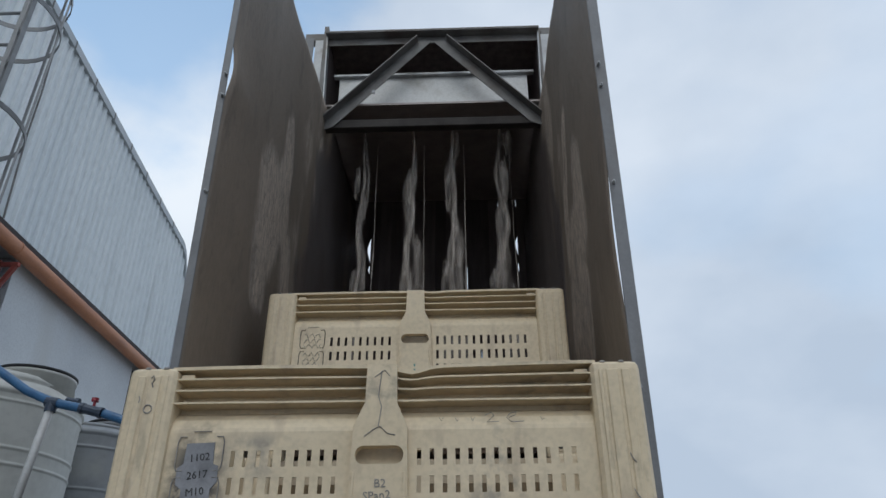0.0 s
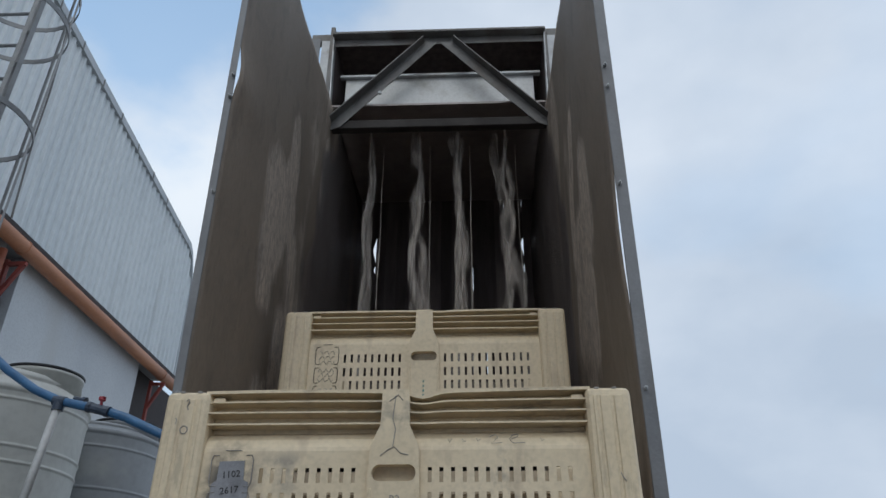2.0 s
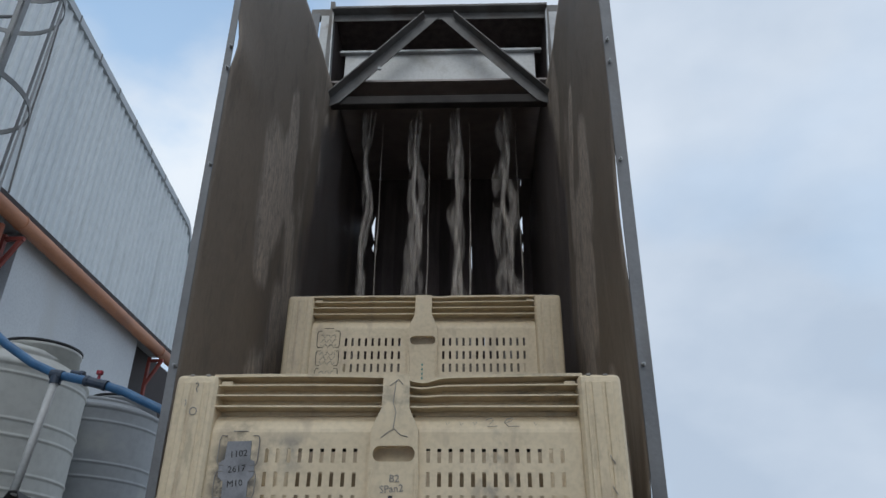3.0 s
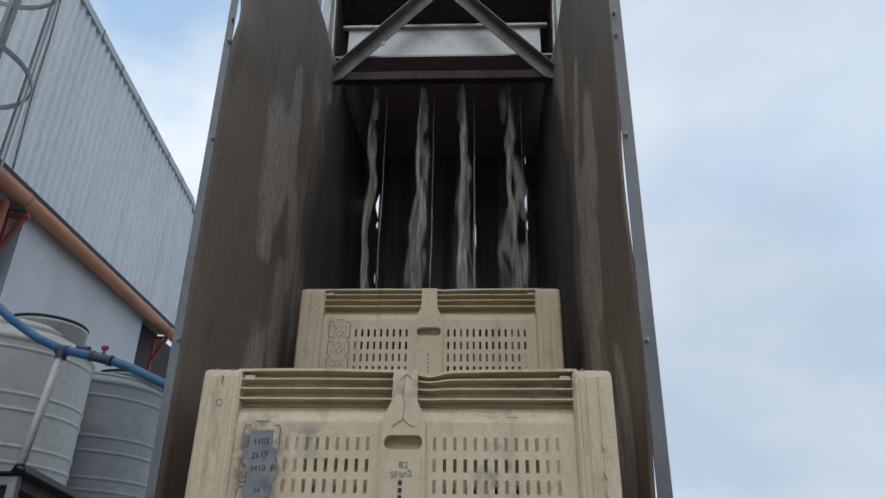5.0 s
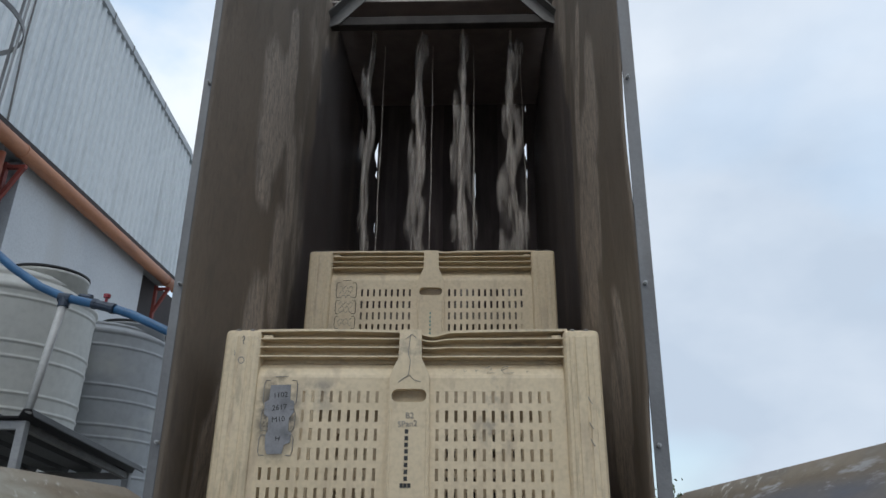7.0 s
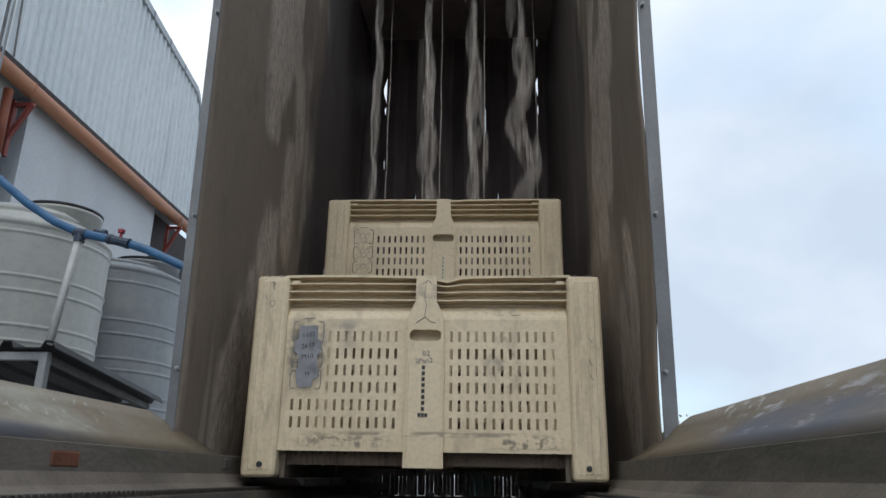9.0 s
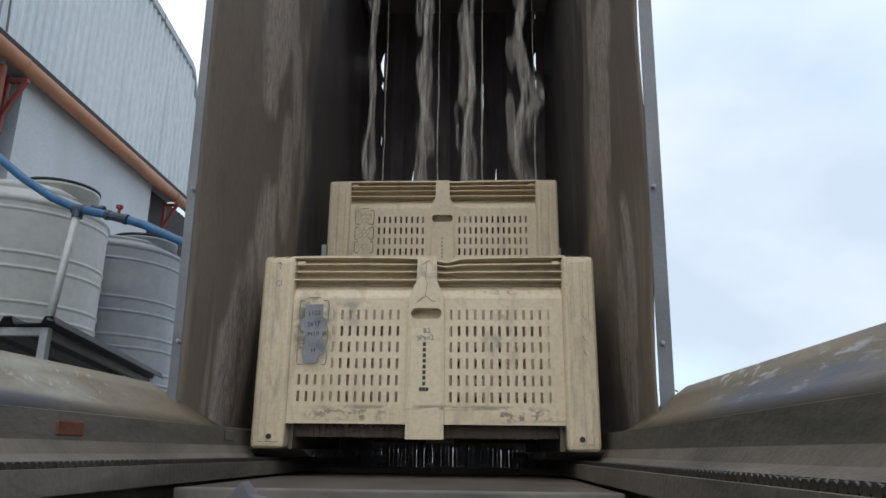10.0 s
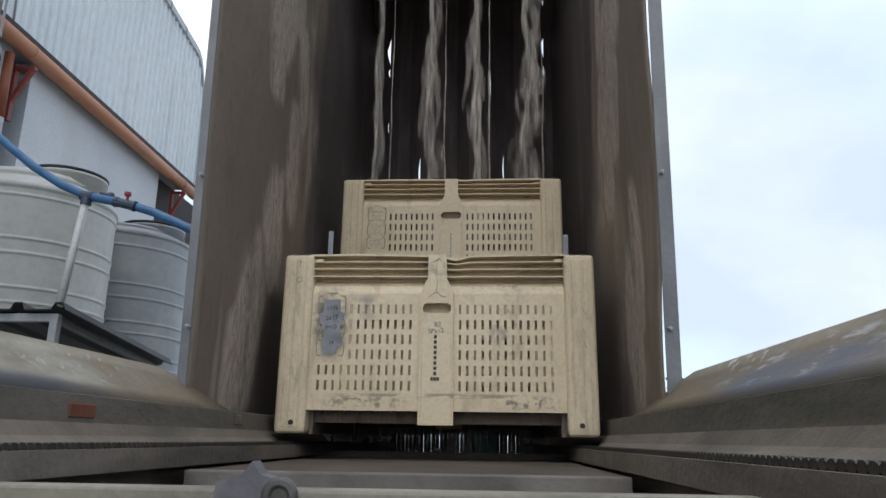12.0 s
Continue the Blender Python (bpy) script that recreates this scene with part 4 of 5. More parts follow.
    prism(bm, [(-0.062, 0.447), (-0.064, 0.035), (0.064, 0.035), (0.062, 0.447)], 0.004, 0.030)
    for sx in (-1, 1):
        box(bm, sx * 0.055 - 0.003, sx * 0.055 + 0.003, 0.001, 0.006, 0.06, 0.43, 0.001)
    strap = part("centre_strap", bm, cream, b)
    bm = B()
    prism(bm, [(0.030, 0.44), (0.034, 0.44), (0.070, 0.50), (0.066, 0.50)], -0.056, 0.056, "x")
    part("hand_hole_backing", bm, cream, strap)
    marks(b, strap)
    for ob in b.children_recursive:
        if ob.location.length > 0:
            ob.location.z *= 0.981
        else:
            ob.data.transform(Matrix.Diagonal((1, 1, 0.981, 1)))
    return b


def bars(name, parent, mat, items, y):
    bm = B()
    for x0, x1, z0, z1 in items:
        box(bm, x0, x1, y - 0.0008, y + 0.0008, z0, z1)
    return part(name, bm, mat, parent)


def stroke(bm, pts, r=0.0013):
    tube(bm, pts, r, 4)


def owner_mark(strap, x, z, step, w, h, mat):
    """A column of small blocks where a stencilled owner's mark runs down the strap."""
    items = [(x - w / 2, x + w / 2, z - step * i - h / 2, z - step * i + h / 2) for i in range(8)]
    items += [(x - w * 1.5, x - w * 0.6, z - step * 8 - h / 2, z - step * 8 + h / 2), (x - w * 0.45, x + w * 0.45, z - step * 8 - h / 2, z - step * 8 + h / 2), (x + w * 0.6, x + w * 1.5, z - step * 8 - h / 2, z - step * 8 + h / 2)]
    for item in items:
        bars("mark_block", strap, mat, [item], 0.003)


def frame_mark(b, x0, x1, z0, z1, y):
    """A worn printed card frame with notched corners."""
    bm = B()
    xm = (x0 + x1) / 2
    for za, zb in ((z1, z1 - 0.075), (z1 - 0.090, z1 - 0.155), (z1 - 0.168, z1 - 0.228)):
        for x, d in ((x0, 1), (x1, -1)):
            stroke(bm, [(x + d * 0.018, y, za), (x + d * 0.004, y, za), (x, y, za - 0.012), (x, y, zb + 0.012), (x + d * 0.004, y, zb), (x + d * 0.018, y, zb)], 0.0013)
    stroke(bm, [(xm - 0.02, y, z1 + 0.012), (xm + 0.02, y, z1 + 0.012)], 0.0013)
    return bm


def marks_front(b, strap):
    tape = bmesh.new()
    prism(tape, [(-0.428, 0.500), (-0.366, 0.502), (-0.364, 0.455), (-0.352, 0.45), (-0.350, 0.415), (-0.363, 0.40), (-0.362, 0.36), (-0.352, 0.355), (-0.354, 0.325), (-0.372, 0.318), (-0.376, 0.292), (-0.420, 0.290), (-0.428, 0.31), (-0.430, 0.345), (-0.424, 0.36), (-0.426, 0.40), (-0.440, 0.41), (-0.442, 0.445), (-0.429, 0.455)], 0.0155, 0.0178)
    sticker = part("label_tape", tape, M_TAPE, b, "grimy grey label tape")
    for text, z in (("1102", 0.468), ("2617", 0.430), ("M10", 0.394)):
        letters(text, 0.023, M_INK, b, -0.395, 0.0150, z, tilt=-6)
    letters("H", 0.021, M_INK, b, -0.392, 0.0150, 0.336)
    part("card_frame", frame_mark(b, -0.448, -0.345, 0.29, 0.515, 0.0155), M_SCUFF, b)
    letters("B2", 0.025, M_SCUFF, strap, 0.004, 0.0030, 0.405)
    bm = B()
    stroke(bm, [(-0.528, -0.005, 0.648), (-0.524, -0.005, 0.654), (-0.520, -0.005, 0.645), (-0.525, -0.005, 0.636), (-0.521, -0.005, 0.626)], 0.0014)
    stroke(bm, [(-0.549, -0.003, 0.606), (-0.546, -0.003, 0.598), (-0.548, -0.003, 0.590)], 0.0012)
    part("pen_mark", bm, M_SCUFF, b)
    bm = B()
    tube(bm, [(-0.524 + 0.009 * math.cos(a * math.tau / 14), -0.004, 0.575 + 0.010 * math.sin(a * math.tau / 14)) for a in range(14)], 0.0014, 5, closed=True)
    part("scuff_ring", bm, M_SCUFF, b)
    for xa, za in ((0.537, 0.462), (0.536, 0.388), (0.537, 0.338)):
        bm = B()
        stroke(bm, [(xa, -0.005, za), (xa + 0.004, -0.005, za - 0.010), (xa + 0.011, -0.005, za - 0.020)], 0.0014)
        part("gouge", bm, M_SCUFF, b)
    letters("SPan2", 0.025, M_SCUFF, strap, -0.002, 0.0030, 0.380, tilt=-4)
    owner_mark(strap, -0.004, 0.358, 0.0195, 0.0105, 0.0125, M_INK)
    bm = B()
    stroke(bm, [(0.0, 0.003, 0.66), (-0.006, 0.003, 0.60), (0.002, 0.003, 0.575), (-0.004, 0.003, 0.53)])
    stroke(bm, [(-0.016, 0.003, 0.645), (0.006, 0.003, 0.662), (0.018, 0.003, 0.648)])
    stroke(bm, [(-0.034, 0.003, 0.508), (-0.016, 0.003, 0.522), (0.0, 0.003, 0.53), (0.016, 0.003, 0.514), (0.034, 0.003, 0.51)])
    tagged(part("pen_scrawl", bm, M_SCUFF, strap), kind="stuff")
    bm = B()
    stroke(bm, [(0.232, 0.0165, 0.556), (0.246, 0.0165, 0.562), (0.252, 0.0165, 0.555), (0.236, 0.0165, 0.540), (0.262, 0.0165, 0.541)], 0.0010)
    part("pen_number", bm, M_SCUFF, b)
    bm = B()
    stroke(bm, [(0.285, 0.0165, 0.550), (0.300, 0.0165, 0.556), (0.302, 0.0165, 0.562), (0.288, 0.0165, 0.560), (0.280, 0.0165, 0.550), (0.290, 0.0165, 0.540), (0.318, 0.0165, 0.541)], 0.0010)
    part("pen_number", bm, M_SCUFF, b)
    for i, x in enumerate((0.13, 0.165, 0.20, 0.355)):
        bm = B()
        stroke(bm, [(x, 0.0165, 0.552), (x + 0.004, 0.0165, 0.543), (x + 0.009, 0.0165, 0.551 - 0.004 * (i % 2))], 0.0007)
        part("pen_scrawl", bm, M_SCUFF, b)


def marks_rear(b, strap):
    part("card_frame", frame_mark(b, -0.445, -0.350, 0.29, 0.515, 0.016), M_INK, b)
    bm = B()
    for z in (0.492, 0.470, 0.448, 0.412, 0.392, 0.372, 0.330, 0.310):
        stroke(bm, [(-0.43 + 0.008 * i, 0.0165, z + 0.010 * math.sin(i * 2.1 + z * 90)) for i in range(9)], 0.0011)
    tagged(part("pen_scrawl", bm, M_SCUFF, b), kind="stuff")
    owner_mark(strap, 0.0, 0.358, 0.0195, 0.006, 0.009, M_TEAL)


def marks_none(b, strap):
    pass


BIN_Z = 0.526
bin_front = make_bin("scuffed cream plastic fruit bin with grey label tape", 1.0, marks_front, M_WORN)
bin_upper = make_bin("cleaner cream plastic fruit bin stacked on another bin", 0.25, marks_rear)
bin_lower = make_bin("cream plastic fruit bin under a stacked bin", 0.25, marks_none)


# ---- drive chains ----
def chain_link():
    bm = B()
    for s in (-1, 1):
        prism(bm, [(-0.0092, 0.003), (-0.006, 0.0), (0.006, 0.0), (0.0092, 0.003), (0.0092, 0.0105), (0.0055, 0.014), (-0.0055, 0.014), (-0.0092, 0.0105)], s * 0.014 - 0.0025, s * 0.014 + 0.0025, "x")
    tube(bm, [(-0.012, 0, 0.007), (0.012, 0, 0.007)], 0.005, 6)
    bmesh.ops.scale(bm, vec=(1, 1, 0.78), verts=bm.verts)
    return mesh_of("chain_link", bm, M_CHAIN)


LINK = chain_link()
chains = []
for sx in (-1, 1):
    ch = root("roller_chain", sx * 0.528, 0, 0.487, "greasy dark steel roller chain on the conveyor beam", "chain", "conveyor chains")
    for i in range(300):
        ln = new("link", LINK)
        ln.parent = ch
        ln.location = (0, -1.3 + 0.0195 * i, 0)
    chains.append(ch)

# ---- the water ----
streams = []


def rope(seed, amp, radius, z0, z1, strands, n=150):
    """Ragged strands of falling water that part and meet about the upright through the origin."""
    bm = B()
    for q in range(strands):
        pts, rad = [], []
        start = 0.0 if q < 3 else 0.12 * ((q * 7) % 5) / 4
        for i in range(n + 1):
            s = start + (1 - start) * i / n
            z = z1 + (z0 - z1) * s
            a = amp * (0.10 + 1.1 * s)
            common = Vector((noise.noise((seed, z * 2.4, 0.0)), noise.noise((seed + 40, z * 2.4, 0.0)), 0)) * (a + 0.6 * min(0.033, amp)) * 1.1
            own = Vector((noise.noise((seed + 9 * q, z * 2.6, 3.0)), noise.noise((seed + 13 * q, z * 2.4, 7.0)), 0)) * a * 1.55
            pts.append(common + (own + Vector((noise.noise((seed + q, z * 8, 1.0)), noise.noise((seed - q, z * 8, 4.0)), 0)) * min(0.022, 0.32 * amp)) * min(1, 2 * s + 0.25) + Vector((0, 0, z)))
            thick = 0.35 + 1.5 * max(0, noise.noise((seed + 5 * q, z * 2.2, 1.0)) + 0.25) + 0.9 * abs(noise.noise((seed + q, z * 9, 5.0))) + 0.8 * abs(noise.noise((seed + q, z * 23, 8.0)))
            puff = min(1.25, 0.5 + 3.5 * max(0, s - 0.1)) * (1.15 + 0.5 * noise.noise((seed + 3 * q, z * 5.5, 2.0)))
            rad.append(max(0.0012, radius * thick * puff * (0.66 if q else 1.05) * (1 - 0.4 * s)))
        tube(bm, pts, rad, 7)
    return bm


def clump(seed, w, h):
    """A torn clot of falling water."""
    bm = B()
    bmesh.ops.create_icosphere(bm, subdivisions=3, radius=1)
    for v in bm.verts:
        k = 1 + 0.55 * noise.noise(v.co * 1.7 + Vector((seed, 0, 0))) + 0.35 * noise.noise(v.co * 4.5 + Vector((0, seed, 0)))
        v.co = Vector((v.co.x * w * k, v.co.y * w * k, v.co.z * h * k))
    return bm


FALL_TOP, FALL_END = 3.93, 0.47
for i, (sx, amp, radius, fat) in enumerate(((-0.515, 0.034, 0.0095, 0.7), (-0.165, 0.060, 0.010, 1.0), (0.125, 0.055, 0.0105, 1.1), (0.465, 0.10, 0.011, 1.7))):
    st = root("water_stream", sx, 4.2, FALL_END, "ragged stream of muddy water falling from the tray", "water", "falling water streams")
    spun = []
    for j, (dx, r, a, q) in enumerate(((0.0, radius * 0.95, amp * 0.75, 4), (0.01, radius * 1.55, amp * 1.4, 4 + i % 2), (0.085, radius * 0.27, amp * 0.12, 3))):
        bm = rope(3.7 * i + 11 * j + 1, a, r, 0.0, FALL_TOP - FALL_END + (0.40 if j < 2 else 0.0), q)
        ob = new("water_rope", mesh_of("water_rope", bm, (M_WATER, M_SPRAY, M_THREAD)[j], True))
        ob.parent = st
        tagged(ob, kind="stuff")
        ob.location = (dx, 0.05 * j, 0)
        spun.append((ob, dx, 0.05 * j))
    clots = []
    for j in range(8):
        ob = new("water_clot", mesh_of("water_clot", clump(5.3 * i + 2.1 * j, 0.016 * (0.7 + fat * 0.8), 0.09 + 0.05 * (j % 3)), M_SPRAY, True))
        ob.parent = st
        clots.append((ob, 0.045 * fat * math.sin(7 * j + i), 0.05 * math.cos(5 * j + i), 0.096 * j + 0.07 * i))
    streams.append((st, spun, clots))

# ---- the factory building ----
WX = -5.5
building = root("factory_building", WX - 6, 6, 0, "white factory with pale ribbed cladding and an orange gutter pipe", "building")
ZC = 5.12


def roof_z(y):
    z = 8.50 - 0.128 * (y - 7.24)
    if y > 12.45:
        z -= 0.75 * ((y - 12.45) / 0.45) ** 2
    return z


for x1_, y0_, y1_ in ((0.12, -6, 7.62), (0.12, 8.02, 11.75), (0.9, 7.62, 8.02), (0.35, 11.75, 18.0)):
    bm = B()
    box(bm, WX - 12, WX - x1_, y0_, y1_, 0, ZC)
    part("plaster_wall", bm, M_WALL, building, "white plastered lower wall")
# dark panels just inside both recesses, in place of their shade
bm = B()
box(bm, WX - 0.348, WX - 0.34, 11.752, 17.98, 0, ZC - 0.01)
part("shaded_recess", bm, M_SHADE, building, "dark panel standing for the shade in a wall recess")
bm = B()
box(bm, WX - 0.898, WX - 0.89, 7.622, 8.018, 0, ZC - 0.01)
part("shaded_recess", bm, M_SHADE, building, "dark panel standing for the shade in a wall recess")
bm = B()
pitch = 0.17
y = -6.0
prof = []
while y < 12.88:
    prof += [(y, 0.0), (y + 0.075, 0.0), (y + 0.100, 0.036), (y + 0.145, 0.036)]
    y += pitch
lo = [bm.verts.new((WX + d, a, ZC + 0.05)) for a, d in prof]
hi = [bm.verts.new((WX + d, a, roof_z(a) - 0.04)) for a, d in prof]
for i in range(len(prof) - 1):
    bm.faces.new((lo[i], lo[i + 1], hi[i + 1], hi[i]))
got = bmesh.ops.extrude_face_region(bm, geom=bm.faces[:])
bmesh.ops.translate(bm, verts=[g for g in got["geom"] if isinstance(g, bmesh.types.BMVert)], vec=(-0.03, 0, 0))
bmesh.ops.recalc_face_normals(bm, faces=bm.faces)
part("ribbed_cladding", bm, M_CLAD, building, "pale ribbed metal cladding")
bm = B()
ys = [-6 + 0.6 * i for i in range(31)] + [12.45, 12.6, 12.7, 12.8, 12.9]
ring = [[bm.verts.new((WX + dx, a, roof_z(a) + dz)) for dx, dz in ((-0.04, -0.065), (0.06, -0.065), (0.06, 0.065), (-0.04, 0.065))] for a in ys]
for a, b2 in zip(ring, ring[1:]):
    for k in range(4):
        bm.faces.new((a[k], a[(k + 1) % 4], b2[(k + 1) % 4], b2[k]))
bm.faces.new(ring[0])
bm.faces.new(ring[-1][::-1])
bmesh.ops.recalc_face_normals(bm, faces=bm.faces)
verge = part("verge_flashing", bm, M_FLASH, building, "grey verge flashing")
for k in range(8):
    y_ = 6.85 + 0.704 * k
    bm = B()
    prism(bm, [(y_ - 0.012, roof_z(y_ - 0.012) - 0.066), (y_ + 0.012, roof_z(y_ + 0.012) - 0.066), (y_ + 0.012, roof_z(y_ + 0.012) + 0.068), (y_ - 0.012, roof_z(y_ - 0.012) + 0.068)], WX + 0.0602, WX + 0.066, "x")
    part("flashing_joint", bm, M_STEEL, verge)
bm = B()
box(bm, WX - 0.06, WX + 0.045, 12.86, 12.92, ZC + 0.05, roof_z(12.9) + 0.05, 0.004)
part("corner_flashing", bm, M_FLASH, building)
bm = B()
vs = [bm.verts.new((x_, y_, roof_z(y_) - 0.02)) for y_ in (-6, 3.0, 12.4) for x_ in (WX - 12, WX)]
bm.faces.new((vs[0], vs[1], vs[3], vs[2]))
bm.faces.new((vs[2], vs[3], vs[5], vs[4]))
got = bmesh.ops.extrude_face_region(bm, geom=bm.faces[:])
bmesh.ops.translate(bm, verts=[g for g in got["geom"] if isinstance(g, bmesh.types.BMVert)], vec=(0, 0, -0.04))
part("roof", bm, M_CLAD, building)
bm = B()
box(bm, WX - 12, WX - 0.04, 12.80, 12.88, ZC, roof_z(12.9) - 0.02)
part("end_wall", bm, M_CLAD, building)
bm = B()
tube(bm, [(WX + 0.05, y_, ZC - 0.085 + 0.012 * (12.9 - y_)) for y_ in (-6, 0, 4, 8, 10, 12.95)], 0.098, 24)
pipe_ob = part("gutter_pipe", bm, M_PIPE, building, "weathered orange gutter pipe", smooth=True)
# dark bar drawn where pipe and cladding leave a shaded gap
bm = B()
beam(bm, (WX + 0.014, -6, ZC + 0.070 + 0.012 * 18.9), (WX + 0.014, 12.9, ZC + 0.070), 0.096, 0.062)
part("drip_flashing", bm, M_SHADE, building, "dark strip standing for the shaded gap over the pipe")
bm = B()
box(bm, WX - 12, WX - 0.034, -6, 12.79, ZC + 0.004, ZC + 0.046)
part("soffit", bm, M_FRAME, building)
for y_ in (2.4, 7.7, 12.3):
    bm = B()
    tube(bm, [(WX + 0.05, y_ - 0.014, ZC - 0.085 + 0.012 * (12.9 - y_)), (WX + 0.05, y_ + 0.014, ZC - 0.085 + 0.012 * (12.9 - y_))], 0.106, 24)
    part("pipe_collar", bm, M_PIPE, pipe_ob)
    bm = B()
    beam(bm, (WX - 0.12, y_, ZC - 0.26), (WX + 0.16, y_, ZC - 0.26), 0.05, 0.05)
    beam(bm, (WX - 0.12, y_, ZC - 0.75), (WX + 0.12, y_, ZC - 0.28), 0.05, 0.05, (0, 1, 0))
    beam(bm, (WX - 0.10, y_, ZC - 0.95), (WX - 0.10, y_, ZC - 0.20), 0.05, 0.06, (0, 1, 0))
    part("pipe_bracket", bm, M_RED, building, "red steel pipe bracket")
bm = B()
tube(bm, [(WX + 0.0, 7.42, ZC - 0.2), (WX - 0.02, 7.46, 4.1)], 0.055, 12)
part("downpipe", bm, M_ORANGE, building, "orange downpipe stub", smooth=True)
bm = B()
tube(bm, [(WX - 0.02, 7.46, 4.1), (WX - 0.02, 7.46, 0.0)], 0.055, 12)
part("downpipe_lower", bm, M_FRAME, building, "grey lower downpipe", smooth=True)

# caged ladder, much nearer than the building
LX, LY, LR = -2.65, 3.02, 0.38
ladder = root("caged_ladder", LX, LY, 0, "galvanised ladder with a hooped safety cage", "ladder")
for x_ in (-3.22, -2.80):
    bm = B()
    box(bm, x_ - 0.032, x_ + 0.032, LY + 0.395, LY + 0.42, 0, 6.9, 0.003)
    part("stile", bm, M_LADDER, ladder)
for i in range(22):
    bm = B()
    tube(bm, [(-3.22, LY + 0.408, 0.3 + 0.3 * i), (-2.80, LY + 0.408, 0.3 + 0.3 * i)], 0.012, 8)
    part("rung", bm, M_LADDER, ladder)
for z in (2.42, 3.21, 4.01, 4.30, 5.10, 5.90):
    bm = B()
    outline = [(LX + r * math.cos(radians(a)), LY + r * math.sin(radians(a))) for r, arc in ((LR, range(-150, 151, 10)), (LR - 0.006, range(150, -151, -10))) for a in arc]
    prism(bm, outline, z - 0.017, z + 0.017, "z")
    part("hoop", bm, M_LADDER, ladder)
for a in (-110, -65, -22, 22, 65, 110):
    bm = B()
    ca, sa = math.cos(radians(a)), math.sin(radians(a))
    beam(bm, (LX + (LR - 0.009) * ca, LY + (LR - 0.009) * sa, 2.48), (LX + (LR - 0.009) * ca, LY + (LR - 0.009) * sa, 6.5), 0.026, 0.006, (ca, sa, 0))
    part("cage_strap", bm, M_LADDER, ladder)
for z in (2.42, 3.21, 4.01, 4.30, 5.10, 5.90):
    bm = B()
    beam(bm, (LX + LR * math.cos(radians(110)), LY + LR * math.sin(radians(110)), z), (-2.80, LY + 0.40, z), 0.006, 0.034)
    beam(bm, (LX + LR * math.cos(radians(150)), LY + LR * 0.5, z), (-3.20, LY + 0.39, z), 0.006, 0.034)
    part("hoop_bracket", bm, M_LADDER, ladder)
# thin conduit curving down the cladding beside the ladder
conduit = root("conduit", WX + 0.05, 7.1, 5.2, "thin grey conduit run down the cladding", "conduit")
bm = B()
tube(bm, [(WX + 0.06, 7.10, 8.45), (WX + 0.06, 7.16, 7.95), (WX + 0.06, 7.205, 7.2), (WX + 0.06, 7.21, 6.5), (WX + 0.06, 7.235, 6.1), (WX + 0.06, 7.30, 5.3)], 0.013, 6)
part("conduit_pipe", bm, M_STEEL, conduit)


# ---- tanks ----
def tank(cx, cy, r, h, dome, ribs, mat, lid_dx, label):
    """A ribbed plastic tank; dome: the height of its top over the rim."""
    tk = root("water_tank", cx, cy, 0, label, "water tank", "plastic water tanks")
    prof = [(r * 0.985, 0.0), (r, 0.03)]
    for zz in sorted(ribs):
        prof += [(r, zz - 0.020), (r, zz - 0.014), (r + 0.008, zz - 0.006), (r + 0.008, zz + 0.006), (r, zz + 0.014), (r, zz + 0.020)]
    prof += [(r, h - 0.036), (r, h - 0.03), (r + 0.012, h - 0.02), (r + 0.012, h + 0.012)]
    prof += [(r * a, h + dome * k) for a, k in ((0.97, 0.14), (0.88, 0.40), (0.84, 0.48), (0.86, 0.54), (0.78, 0.75), (0.6, 0.94), (0.3, 1.0))]
    bm = lathe(B(), prof, cx, cy, 96)
    part("tank_body", bm, mat, tk, smooth=True)
    bm = lathe(B(), [(0.32, h + dome * 0.3), (0.30, h + dome - 0.02), (0.31, h + dome - 0.015), (0.31, h + dome + 0.01), (0.28, h + dome + 0.015)], cx + lid_dx, cy, 48)
    part("manhole_neck", bm, mat, tk, smooth=True)
    bm = lathe(B(), [(0.306, h + dome + 0.017), (0.314, h + dome + 0.021), (0.314, h + dome + 0.034), (0.29, h + dome + 0.040)], cx + lid_dx, cy, 48)
    part("lid", bm, M_BLACK, tk, "black lid")
    return tk


tank(-3.64, 5.6, 0.65, 2.365, 0.235, (2.28, 1.94, 1.825, 1.565, 1.45, 1.2, 1.09, 0.8, 0.7, 0.35), M_TANK, 0.27, "white ribbed plastic water tank with a black lid")
tank(-3.51, 6.92, 0.65, 2.385, 0.15, (2.245, 1.88, 1.75, 1.525, 1.42, 1.2, 1.1, 0.8, 0.7, 0.35), M_TANK2, 0.29, "grey ribbed plastic water tank with a black lid")

# outlet on the far tank
outlet = root("tank_outlet", -2.96, 7.2, 2.44, "dark outlet fitting on the grey tank", "pipe fitting")
bm = B()
tube(bm, [(-3.12, 7.12, 2.42), (-2.93, 7.23, 2.455)], 0.024, 12)
tube(bm, [(-2.97, 7.205, 2.448), (-2.93, 7.23, 2.455)], 0.036, 12)
part("outlet_pipe", bm, M_VALVE, outlet)

# ---- lean-to roof with its steel frame ----
shelter = root("lean_to_shelter", -3.1, 4.2, 0, "low black ribbed sheet roof on a grey steel frame", "shelter")
bm = B()
prof = []
for k in range(10, -1, -1):
    c = -2.045 - 0.222 * k
    prof += [(c - 0.045, 0.0), (c - 0.026, 0.036), (c + 0.016, 0.036), (c + 0.034, 0.0)]
fr = [bm.verts.new((a, 3.6, 1.145 + d)) for a, d in prof]
bk = [bm.verts.new((a, 4.97, 0.995 + d)) for a, d in prof]
for i in range(len(prof) - 1):
    bm.faces.new((fr[i], fr[i + 1], bk[i + 1], bk[i]))
